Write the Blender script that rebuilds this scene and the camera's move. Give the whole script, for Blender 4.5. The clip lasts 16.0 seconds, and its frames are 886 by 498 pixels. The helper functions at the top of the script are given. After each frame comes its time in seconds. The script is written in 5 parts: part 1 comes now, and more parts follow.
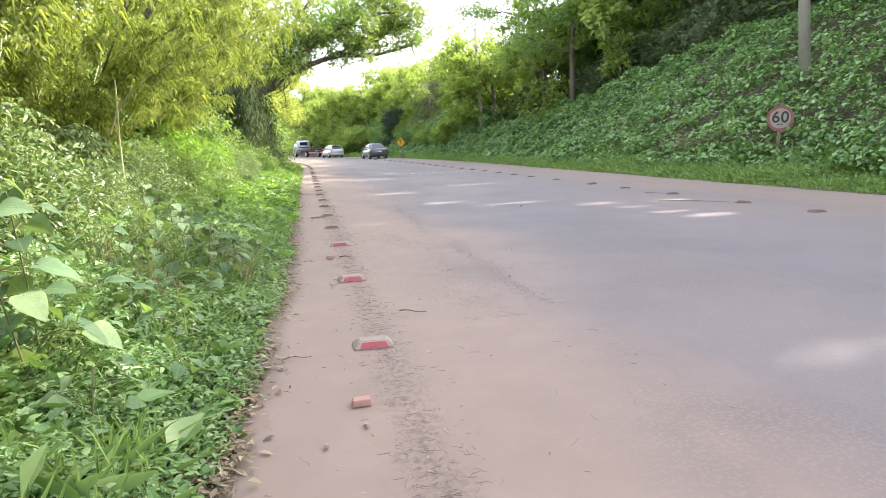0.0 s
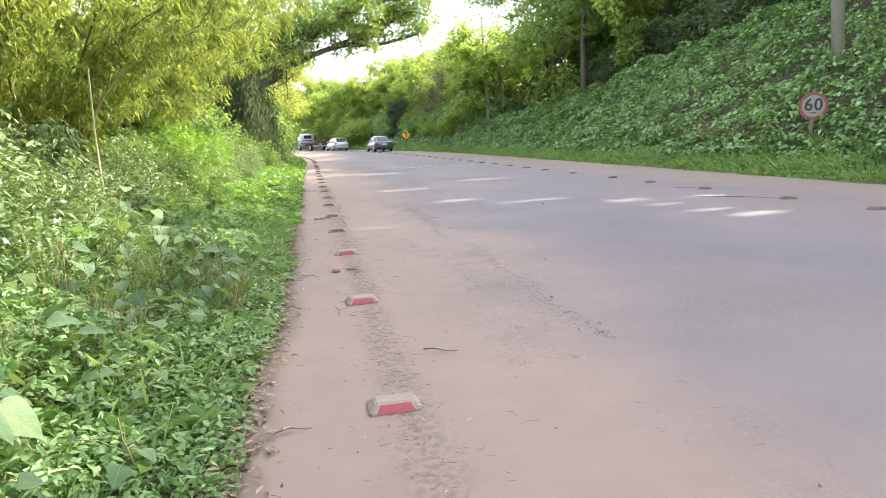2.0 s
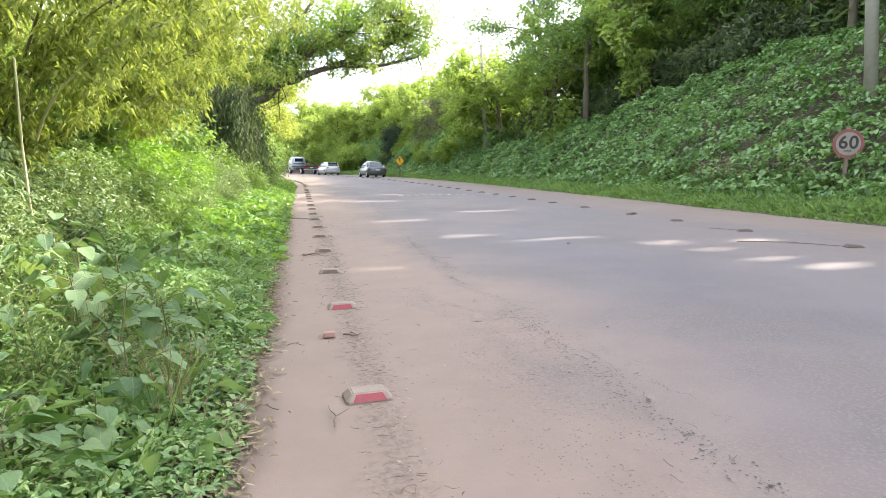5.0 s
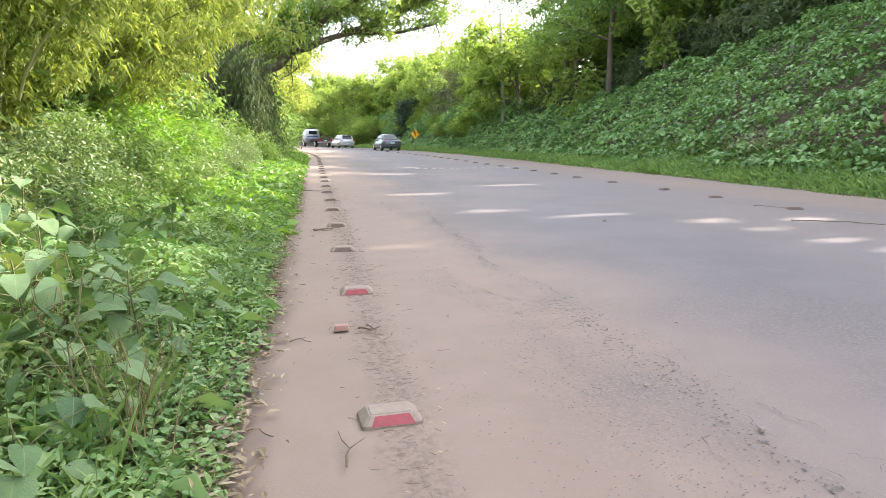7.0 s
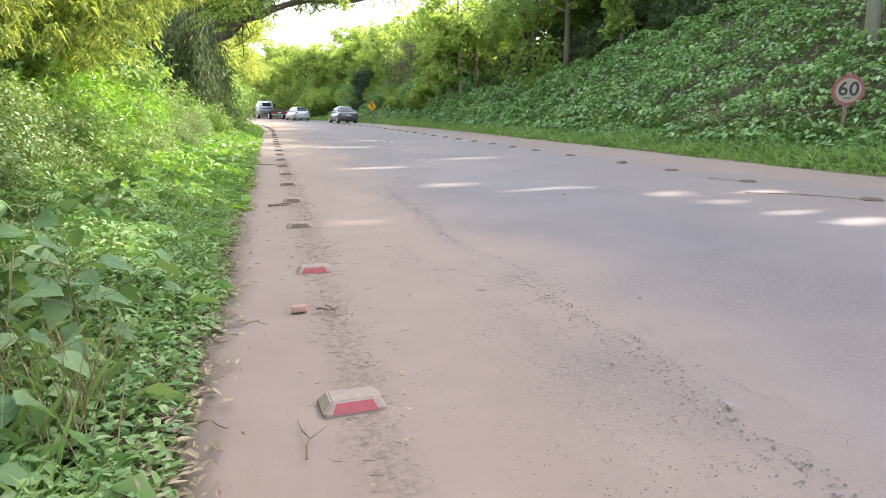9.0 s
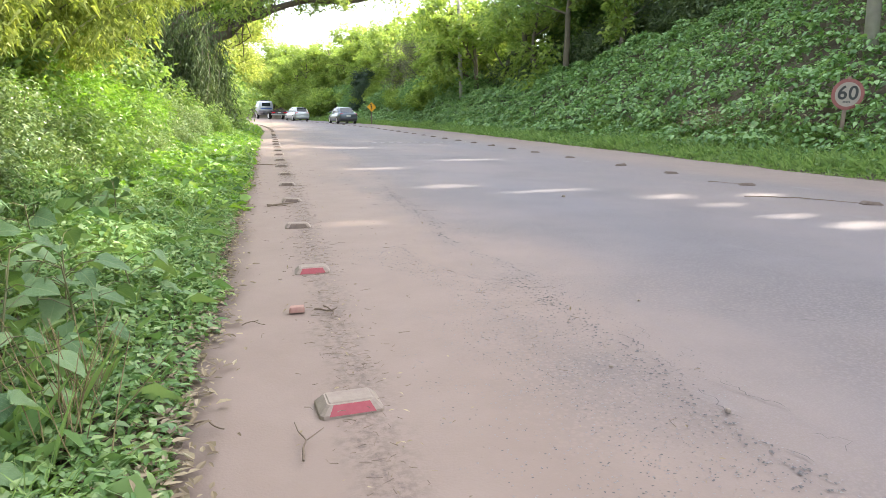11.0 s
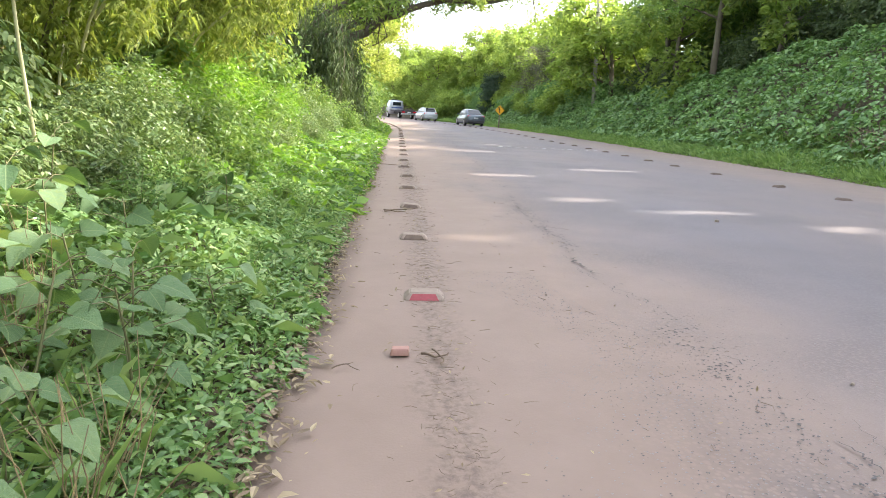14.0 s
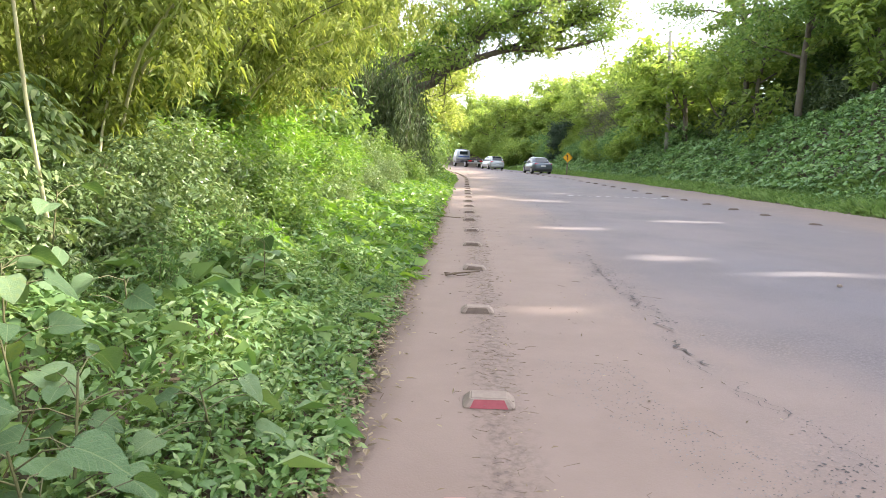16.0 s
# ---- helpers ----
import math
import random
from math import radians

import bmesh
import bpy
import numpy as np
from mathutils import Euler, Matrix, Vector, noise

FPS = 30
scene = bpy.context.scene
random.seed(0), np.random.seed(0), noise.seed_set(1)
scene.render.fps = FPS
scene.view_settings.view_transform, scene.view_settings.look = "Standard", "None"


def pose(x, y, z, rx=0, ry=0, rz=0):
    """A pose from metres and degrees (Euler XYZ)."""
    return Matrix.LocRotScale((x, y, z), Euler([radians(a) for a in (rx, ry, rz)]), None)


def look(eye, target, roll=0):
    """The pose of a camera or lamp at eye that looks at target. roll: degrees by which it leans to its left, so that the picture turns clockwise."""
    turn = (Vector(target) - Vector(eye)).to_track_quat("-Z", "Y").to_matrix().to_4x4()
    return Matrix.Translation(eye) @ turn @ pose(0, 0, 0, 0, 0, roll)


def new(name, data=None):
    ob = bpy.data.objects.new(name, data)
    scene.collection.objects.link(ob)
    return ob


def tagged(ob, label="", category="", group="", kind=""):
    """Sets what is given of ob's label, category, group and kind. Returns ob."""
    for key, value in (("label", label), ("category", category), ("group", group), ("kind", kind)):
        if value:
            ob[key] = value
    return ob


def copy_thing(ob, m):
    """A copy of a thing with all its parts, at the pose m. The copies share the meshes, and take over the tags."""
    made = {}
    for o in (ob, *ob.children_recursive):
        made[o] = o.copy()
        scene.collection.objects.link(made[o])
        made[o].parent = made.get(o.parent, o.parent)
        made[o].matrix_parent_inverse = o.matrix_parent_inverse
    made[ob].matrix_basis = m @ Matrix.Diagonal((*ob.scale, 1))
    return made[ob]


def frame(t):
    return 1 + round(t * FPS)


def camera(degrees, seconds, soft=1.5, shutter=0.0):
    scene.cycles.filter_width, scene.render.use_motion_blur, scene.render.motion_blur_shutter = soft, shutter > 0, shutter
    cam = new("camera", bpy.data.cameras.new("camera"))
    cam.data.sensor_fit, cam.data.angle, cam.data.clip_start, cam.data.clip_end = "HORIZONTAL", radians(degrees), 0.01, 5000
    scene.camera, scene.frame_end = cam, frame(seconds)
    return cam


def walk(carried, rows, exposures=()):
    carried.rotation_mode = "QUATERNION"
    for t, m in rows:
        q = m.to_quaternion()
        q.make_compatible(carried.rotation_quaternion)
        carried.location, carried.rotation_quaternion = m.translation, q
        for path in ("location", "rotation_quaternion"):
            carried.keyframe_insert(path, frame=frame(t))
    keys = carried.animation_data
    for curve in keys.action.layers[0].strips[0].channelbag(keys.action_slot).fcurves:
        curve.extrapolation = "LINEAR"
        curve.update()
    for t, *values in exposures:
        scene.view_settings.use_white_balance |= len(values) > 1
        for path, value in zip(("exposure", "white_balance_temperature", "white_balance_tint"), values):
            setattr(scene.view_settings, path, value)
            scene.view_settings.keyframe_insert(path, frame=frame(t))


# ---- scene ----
cam = camera(69.6, 16.0, soft=0.8)
EXPOSURES = [(0, 1.75, 6500, 13), (2.5, 1.75, 6500, 13), (3.5, 1.75, 6500, 11), (12.5, 1.75, 6500, 10), (13.5, 1.72, 6500, 10), (15, 1.66, 6500, 13), (16, 1.64, 6500, 14)]
PATH = [
    (0, (-0.342, 0.245, 1.228), (0.064, 2.176, 0.903), -1.8),
    (0.5, (-0.383, 0.475, 1.227), (0.056, 2.375, 0.783), 1.2),
    (1, (-0.314, 0.739, 1.251), (-0.024, 2.684, 0.886), 0.6),
    (1.5, (-0.27, 0.96, 1.238), (-0.012, 2.881, 0.746), 0.8),
    (2, (-0.304, 1.251, 1.252), (0.085, 3.182, 0.903), -2.3),
    (2.5, (-0.302, 1.471, 1.233), (0.12, 3.375, 0.79), 0.6),
    (3, (-0.259, 1.728, 1.259), (0.031, 3.675, 0.909), -0.5),
    (3.5, (-0.259, 1.95, 1.238), (0.028, 3.885, 0.825), 1.9),
    (4, (-0.298, 2.269, 1.257), (0.122, 4.208, 1.001), -0.9),
    (6.3, (-0.293, 3.389, 1.158), (0.108, 5.31, 0.774), 1.0),
    (6.5, (-0.293, 3.458, 1.149), (0.063, 5.376, 0.711), 2.2),
    (7, (-0.255, 3.665, 1.133), (0.132, 5.597, 0.791), 0.1),
    (7.5, (-0.235, 3.759, 1.131), (0.138, 5.678, 0.706), 1.3),
    (8, (-0.246, 3.777, 1.133), (0.186, 5.682, 0.703), 0.9),
    (8.5, (-0.253, 3.784, 1.127), (0.22, 5.679, 0.696), 0.4),
    (9, (-0.247, 3.791, 1.129), (0.263, 5.678, 0.706), 0.3),
    (11.5, (-0.244, 3.805, 1.127), (0.271, 5.692, 0.709), 1.0),
    (12, (-0.271, 3.881, 1.114), (0.237, 5.765, 0.675), 1.7),
    (12.5, (-0.312, 4.046, 1.136), (0.158, 5.934, 0.674), 0.6),
    (13, (-0.299, 4.18, 1.123), (0.127, 6.065, 0.608), 1.2),
    (13.5, (-0.211, 4.356, 1.13), (0.048, 6.302, 0.752), 3.0),
    (14, (-0.178, 4.566, 1.118), (-0.022, 6.515, 0.698), 3.0),
    (14.5, (-0.19, 4.785, 1.14), (-0.033, 6.757, 0.846), 3.1),
    (15, (-0.197, 4.965, 1.166), (-0.086, 6.933, 0.824), 3.2),
    (15.5, (-0.154, 5.197, 1.153), (-0.164, 7.18, 0.893), 2.3),
    (16, (-0.138, 5.415, 1.15), (-0.196, 7.394, 0.866), 2.0),
]
walk(cam, [(t, look(eye, target, roll)) for t, eye, target, roll in PATH], EXPOSURES)

# ---- world and sun: hazy sky, sun ahead on the forest side ----
SUN_EL, SUN_AZ = radians(35.4), math.atan2(0.985, 0.17)  # azimuth from +y towards +x
world = bpy.data.worlds.new("sky")
scene.world = world
world.use_nodes = True
wn = world.node_tree.nodes
sky = wn.new("ShaderNodeTexSky")
sky.sky_type, sky.sun_disc = "NISHITA", False
sky.sun_elevation, sky.sun_rotation = SUN_EL, SUN_AZ
sky.dust_density, sky.air_density, sky.ozone_density = 4.0, 1.0, 1.0
veil = wn.new("ShaderNodeMix")  # thin bright cloud over the whole sky
veil.data_type, veil.blend_type = "RGBA", "ADD"
veil.inputs[0].default_value = 1.0
veil.inputs[7].default_value = (4.8, 5.0, 5.25, 1)
world.node_tree.links.new(sky.outputs[0], veil.inputs[6])
world.node_tree.links.new(veil.outputs[2], wn["Background"].inputs[0])
wn["Background"].inputs[1].default_value = 0.12
sun = new("sun", bpy.data.lights.new("sun", "SUN"))
sun.data.energy, sun.data.angle, sun.data.color = 5.0, radians(0.6), (1.0, 0.93, 0.8)
to_sun = Vector((math.sin(SUN_AZ) * math.cos(SUN_EL), math.cos(SUN_AZ) * math.cos(SUN_EL), math.sin(SUN_EL)))
sun.matrix_world = look(to_sun * 80, (0, 0, 0))

# ---- materials ----


class Mat:
    """A small node builder round one Principled shader."""

    def __init__(self, name, rough=0.6, metal=0.0, color=None):
        self.m = bpy.data.materials.new(name)
        self.m.use_nodes = True
        self.t = self.m.node_tree
        self.p = self.t.nodes["Principled BSDF"]
        self.p.inputs["Roughness"].default_value, self.p.inputs["Metallic"].default_value = rough, metal
        if color:
            self.p.inputs["Base Color"].default_value = (*color, 1)

    def n(self, kind, **values):
        node = self.t.nodes.new(kind)
        for key, value in values.items():
            node.inputs[key.replace("_", " ")].default_value = value
        return node

    def link(self, a, b):
        self.t.links.new(a, b)

    def coords(self):
        return self.n("ShaderNodeTexCoord").outputs["Object"]

    def noise(self, scale, detail=4.0, rough=0.55, vec=None, stretch=None):
        node = self.n("ShaderNodeTexNoise", Scale=scale, Detail=detail, Roughness=rough)
        vec = vec or self.coords()
        if stretch:
            mp = self.n("ShaderNodeMapping")
            mp.inputs["Scale"].default_value = stretch
            self.link(vec, mp.inputs["Vector"])
            vec = mp.outputs[0]
        self.link(vec, node.inputs["Vector"])
        return node.outputs["Fac"]

    def ramp(self, fac, stops):
        node = self.n("ShaderNodeValToRGB")
        els = node.color_ramp.elements
        while len(els) < len(stops):
            els.new(0.5)
        for e, (at, c) in zip(els, stops):
            e.position, e.color = at, (*c, 1) if len(c) == 3 else c
        self.link(fac, node.inputs[0])
        return node.outputs[0]

    def mix(self, fac, a, b, blend="MIX"):
        node = self.n("ShaderNodeMix")
        node.data_type, node.blend_type = "RGBA", blend
        for value, at in ((fac, 0), (a, 6), (b, 7)):
            if isinstance(value, (int, float)):
                node.inputs[at].default_value = value
            elif isinstance(value, tuple):
                node.inputs[at].default_value = (*value, 1)
            else:
                self.link(value, node.inputs[at])
        return node.outputs[2]

    def math(self, op, a, b=0.0):
        node = self.n("ShaderNodeMath")
        node.operation = op
        for at, value in enumerate((a, b)):
            if isinstance(value, (int, float)):
                node.inputs[at].default_value = value
            else:
                self.link(value, node.inputs[at])
        return node.outputs[0]

    def color(self, out):
        self.link(out, self.p.inputs["Base Color"])
        return self

    def rough(self, out):
        self.link(out, self.p.inputs["Roughness"])
        return self

    def bump(self, fac, strength=0.4, distance=0.01):
        node = self.n("ShaderNodeBump", Strength=strength, Distance=distance)
        self.link(fac, node.inputs["Height"])
        self.link(node.outputs[0], self.p.inputs["Normal"])
        return self


def grey(v):
    return (v, v, v)


def leaf_mat(name, dark, mid, light, gloss=0.42, through_light=0.35, spread=1.2, shine=0.55):
    """Leaves: tint differs leaf by leaf and patch by patch; light shines through them."""
    m = Mat(name, gloss)
    geo = m.n("ShaderNodeNewGeometry")
    patch = m.noise(spread, 3.0, vec=geo.outputs["Position"])
    per = m.math("ADD", m.math("MULTIPLY", geo.outputs["Random Per Island"], 0.62), m.math("MULTIPLY", patch, 0.55))
    col = m.ramp(per, [(0.2, dark), (0.55, mid), (0.92, light)])
    blotch = m.noise(38.0, 2.0, vec=geo.outputs["Position"])
    col = m.mix(m.math("MULTIPLY", blotch, 0.35), col, mid)
    m.color(col)
    m.p.inputs["Specular IOR Level"].default_value = shine
    tr = m.n("ShaderNodeBsdfTranslucent")
    warm = m.mix(1.0, col, (1.5, 1.45, 0.75), "MULTIPLY")
    m.link(warm, tr.inputs["Color"])
    mx = m.n("ShaderNodeMixShader", Fac=through_light)
    m.link(m.p.outputs[0], mx.inputs[1])
    m.link(tr.outputs[0], mx.inputs[2])
    m.link(mx.outputs[0], m.t.nodes["Material Output"].inputs["Surface"])
    return m.m


LEAF_COVER = leaf_mat("ground_cover_leaf", (0.05, 0.115, 0.03), (0.145, 0.26, 0.085), (0.29, 0.38, 0.16), 0.42)
LEAF_BROAD = leaf_mat("broad_leaf", (0.07, 0.13, 0.055), (0.12, 0.2, 0.09), (0.2, 0.28, 0.14), 0.4, 0.3, 3.0)


def veined_mat():
    """Broad leaf, base at its origin and tip along +y: pale midrib and side veins, blotches and small holes of decay."""
    m = Mat("veined_leaf", 0.5)
    m.p.inputs["Specular IOR Level"].default_value = 0.4
    co = m.coords()
    sep = m.n("ShaderNodeSeparateXYZ")
    m.link(co, sep.inputs[0])
    ax = m.math("ABSOLUTE", sep.outputs[0])
    side = m.math("SUBTRACT", sep.outputs[1], m.math("MULTIPLY", ax, 0.9))
    saw = m.math("PINGPONG", side, 0.075)
    vein = m.math("LESS_THAN", saw, 0.006)
    rib = m.math("LESS_THAN", ax, 0.014)
    line = m.math("MAXIMUM", m.math("MULTIPLY", vein, 0.55), rib)
    rnd = m.n("ShaderNodeObjectInfo").outputs["Random"]
    tint = m.ramp(m.math("ADD", m.math("MULTIPLY", rnd, 0.7), m.math("MULTIPLY", m.noise(5.0, 4.0, vec=co), 0.4)), [(0.15, (0.07, 0.135, 0.06)), (0.5, (0.125, 0.215, 0.1)), (0.85, (0.19, 0.285, 0.14)), (1.0, (0.28, 0.34, 0.1))])
    spots = m.ramp(m.noise(11.0, 2.0, vec=co), [(0.68, grey(0)), (0.74, grey(0.6))])
    col = m.mix(spots, m.mix(m.math("MULTIPLY", line, 0.55), tint, (0.26, 0.33, 0.17)), (0.2, 0.17, 0.09))
    m.color(col)
    m.bump(m.math("ADD", m.math("MULTIPLY", line, -0.5), m.noise(26.0, 3.0, vec=co)), 0.5, 0.02)
    tr = m.n("ShaderNodeBsdfTranslucent")
    m.link(m.mix(1.0, col, (1.5, 1.45, 0.6), "MULTIPLY"), tr.inputs["Color"])
    mx = m.n("ShaderNodeMixShader", Fac=0.3)
    m.link(m.p.outputs[0], mx.inputs[1])
    m.link(tr.outputs[0], mx.inputs[2])
    m.link(mx.outputs[0], m.t.nodes["Material Output"].inputs["Surface"])
    return m.m


LEAF_VEINED = veined_mat()
LEAF_SHRUB = leaf_mat("shrub_leaf", (0.06, 0.105, 0.04), (0.14, 0.215, 0.08), (0.3, 0.36, 0.18), 0.36)
LEAF_LIME = leaf_mat("lime_leaf", (0.08, 0.18, 0.02), (0.155, 0.3, 0.035), (0.27, 0.4, 0.08), 0.45, 0.45)
LEAF_BAMBOO = leaf_mat("bamboo_leaf", (0.11, 0.155, 0.04), (0.24, 0.3, 0.08), (0.42, 0.46, 0.17), 0.45, 0.55, 0.6)
LEAF_BANK = leaf_mat("bank_leaf", (0.045, 0.1, 0.03), (0.14, 0.26, 0.085), (0.3, 0.43, 0.18), 0.42, 0.3, 0.8, 0.5)
LEAF_TREE = leaf_mat("tree_leaf", (0.065, 0.125, 0.035), (0.145, 0.24, 0.07), (0.26, 0.35, 0.12), 0.45, 0.5, 0.5)
# far leaves are lightened in colour to carry the haze of distance
LEAF_FAR = leaf_mat("far_leaf", (0.11, 0.175, 0.05), (0.2, 0.285, 0.08), (0.34, 0.41, 0.14), 0.5, 0.6, 0.3)
LEAF_DARK = leaf_mat("dark_leaf", (0.02, 0.042, 0.024), (0.038, 0.072, 0.04), (0.065, 0.105, 0.06), 0.5, 0.2)
# dark vine leaf; on the understorey shrubs its tone stands in for deep shade
LEAF_VINE_SHADE = leaf_mat("vine_and_shade_leaf", (0.035, 0.06, 0.025), (0.08, 0.12, 0.05), (0.15, 0.19, 0.09), 0.5, 0.3, 0.8)
LEAF_ARCH = leaf_mat("arching_tree_leaf", (0.1, 0.18, 0.04), (0.19, 0.3, 0.07), (0.31, 0.42, 0.13), 0.45, 0.6, 0.5)
LEAF_DULL = leaf_mat("dull_leaf", (0.08, 0.1, 0.06), (0.14, 0.15, 0.09), (0.2, 0.2, 0.12), 0.6, 0.2)
GRASS = leaf_mat("grass_blade", (0.09, 0.165, 0.045), (0.19, 0.3, 0.085), (0.31, 0.42, 0.16), 0.5, 0.35, 1.5)
DRY_LEAF = leaf_mat("dry_leaf", (0.08, 0.055, 0.035), (0.2, 0.15, 0.095), (0.36, 0.3, 0.2), 0.7, 0.15, 3.0)

BARK = Mat("bark", 0.9)
BARK.color(BARK.mix(BARK.noise(3.0), (0.07, 0.055, 0.04), (0.17, 0.14, 0.1)))
BARK.bump(BARK.noise(30.0, stretch=(1, 1, 0.25)), 0.8, 0.02)
BARK = BARK.m
CULM = Mat("pale_culm", 0.55)
CULM.color(CULM.mix(CULM.noise(4.0), (0.42, 0.4, 0.22), (0.62, 0.58, 0.36)))
CULM = CULM.m
STALK = Mat("plant_stalk", 0.6)
STALK.color(STALK.mix(STALK.noise(9.0), (0.08, 0.1, 0.035), (0.2, 0.17, 0.085)))
STALK = STALK.m
STRAW = Mat("straw_stalk", 0.8)
STRAW.color(STRAW.mix(STRAW.noise(9.0), (0.16, 0.115, 0.055), (0.36, 0.28, 0.15)))
STRAW = STRAW.m
TWIG = Mat("twig_wood", 0.85)
TWIG.color(TWIG.mix(TWIG.noise(14.0), (0.06, 0.042, 0.03), (0.22, 0.16, 0.11)))
TWIG = TWIG.m

SOIL = Mat("soil", 0.95)
SOIL.color(SOIL.mix(SOIL.noise(1.3, 6.0), (0.05, 0.038, 0.024), (0.13, 0.1, 0.065)))
SOIL.bump(SOIL.noise(25.0, 6.0), 0.8, 0.03)
SOIL = SOIL.m

# asphalt under pinkish dust, thick along the verge and thin in the wheel tracks
ROADM = Mat("dusty_asphalt", 0.8)
_c = ROADM.coords()
_sep = ROADM.n("ShaderNodeSeparateXYZ")
ROADM.link(_c, _sep.inputs[0])
_wob = ROADM.noise(0.55, 4.0, 0.6, _c, (1, 0.35, 1))
_wide = ROADM.math("ADD", _sep.outputs[0], ROADM.math("MULTIPLY", ROADM.math("SUBTRACT", _wob, 0.5), 2.6))
_dust = ROADM.ramp(ROADM.math("MULTIPLY", _wide, 0.1), [(0.0, grey(1)), (0.085, grey(0.85)), (0.2, grey(0.25)), (0.33, grey(0.1)), (0.66, grey(0.2)), (0.9, grey(0.75))])
_film = ROADM.ramp(ROADM.noise(0.35, 5.0, 0.6, _c, (1, 0.4, 1)), [(0.35, grey(0)), (0.7, grey(0.7))])
_amount = ROADM.math("MINIMUM", ROADM.math("ADD", _dust, ROADM.math("MULTIPLY", _film, 0.55)), 1.0)
_stone = ROADM.n("ShaderNodeTexVoronoi", Scale=95.0)
ROADM.link(_c, _stone.inputs["Vector"])
_asph = ROADM.ramp(_stone.outputs["Distance"], [(0.1, (0.165, 0.152, 0.168)), (0.6, (0.11, 0.102, 0.115))])
_asph = ROADM.mix(ROADM.math("MULTIPLY", ROADM.noise(7.0, 6.0, 0.7, _c), 0.4), _asph, (0.145, 0.135, 0.148))
_dcol = ROADM.mix(ROADM.noise(2.6, 6.0, 0.65, _c), (0.182, 0.13, 0.106), (0.248, 0.188, 0.16))
_col = ROADM.mix(_amount, _asph, _dcol)
_off = ROADM.math("ABSOLUTE", ROADM.math("ADD", ROADM.math("SUBTRACT", _sep.outputs[0], 0.07), ROADM.math("MULTIPLY", ROADM.math("SUBTRACT", ROADM.noise(3.0, 4.0, 0.6, _c), 0.5), 0.3)))
_band = ROADM.ramp(_off, [(0.03, grey(1)), (0.17, grey(0))])
_clod = ROADM.ramp(ROADM.noise(24.0, 6.0, 0.7, _c), [(0.44, grey(0)), (0.62, grey(0.75))])
_col = ROADM.mix(ROADM.math("MULTIPLY", _band, _clod), _col, (0.1, 0.073, 0.06))
_spots = ROADM.ramp(ROADM.noise(0.9, 3.0, 0.5, _c, (1, 0.6, 1)), [(0.68, grey(0)), (0.76, grey(0.5))])
_col = ROADM.mix(_spots, _col, (0.25, 0.232, 0.235))
ROADM.color(_col)
_grit = ROADM.math("ADD", ROADM.math("MULTIPLY", _stone.outputs["Distance"], -0.6), ROADM.noise(140.0, 3.0, 0.7, _c))
_bare = ROADM.ramp(ROADM.noise(0.45, 3.0, 0.6, _c), [(0.42, grey(0)), (0.6, grey(1))])
_worn = ROADM.math("MULTIPLY", _bare, ROADM.ramp(ROADM.math("MULTIPLY", _wide, 0.1), [(0.06, grey(0)), (0.14, grey(1)), (0.42, grey(1)), (0.6, grey(0.2))]))
_chip = ROADM.n("ShaderNodeTexVoronoi", Scale=42.0)
ROADM.link(_c, _chip.inputs["Vector"])
_pit = ROADM.ramp(_chip.outputs["Distance"], [(0.28, grey(0)), (0.5, grey(1))])
_dark = ROADM.math("MULTIPLY", ROADM.math("MULTIPLY", _pit, _worn), 0.5)
ROADM.color(ROADM.mix(_dark, _col, (0.085, 0.075, 0.078)))
_grit = ROADM.math("SUBTRACT", _grit, ROADM.math("MULTIPLY", ROADM.math("MULTIPLY", _pit, _worn), 0.9))
ROADM.bump(ROADM.math("MULTIPLY", _grit, ROADM.math("SUBTRACT", 1.0, ROADM.math("MULTIPLY", _amount, 0.75))), 0.4, 0.007)
ROADM = ROADM.m

CRACK = Mat("crack_dirt", 0.95)
CRACK.color(CRACK.mix(CRACK.noise(20.0), (0.055, 0.048, 0.048), (0.13, 0.11, 0.108)))
CRACK = CRACK.m
WORN_CHIP = Mat("worn_asphalt_chip", 0.9)
WORN_CHIP.color(WORN_CHIP.mix(WORN_CHIP.noise(30.0), (0.085, 0.077, 0.08), (0.125, 0.115, 0.118)))
WORN_CHIP = WORN_CHIP.m
PALE_CHIP = Mat("pale_stone_chip", 0.85)
PALE_CHIP.color(PALE_CHIP.mix(PALE_CHIP.noise(30.0), (0.17, 0.155, 0.155), (0.25, 0.23, 0.225)))
PALE_CHIP = PALE_CHIP.m
PALE_MARK = Mat("pale_road_mark", 0.75)
PALE_MARK.color(PALE_MARK.mix(PALE_MARK.noise(18.0, 6.0, 0.7), (0.3, 0.28, 0.27), (0.6, 0.58, 0.56)))
PALE_MARK = PALE_MARK.m
STUD = Mat("dusty_stud_body", 0.75)
STUD.color(STUD.mix(STUD.noise(22.0, 6.0, 0.65), (0.17, 0.13, 0.105), (0.33, 0.265, 0.225)))
STUD.bump(STUD.noise(90.0), 0.35, 0.004)
STUD = STUD.m
BROWNSTUD = Mat("dark_brown_stud", 0.85)
BROWNSTUD.color(BROWNSTUD.mix(BROWNSTUD.noise(25.0, 5.0), (0.07, 0.05, 0.04), (0.17, 0.125, 0.1)))
BROWNSTUD = BROWNSTUD.m
RED = Mat("red_reflector", 0.35)
RED.color(RED.mix(RED.noise(30.0, 5.0), (0.22, 0.014, 0.028), (0.33, 0.055, 0.065)))
RED = RED.m
REDDULL = Mat("dusty_red_plastic", 0.7)
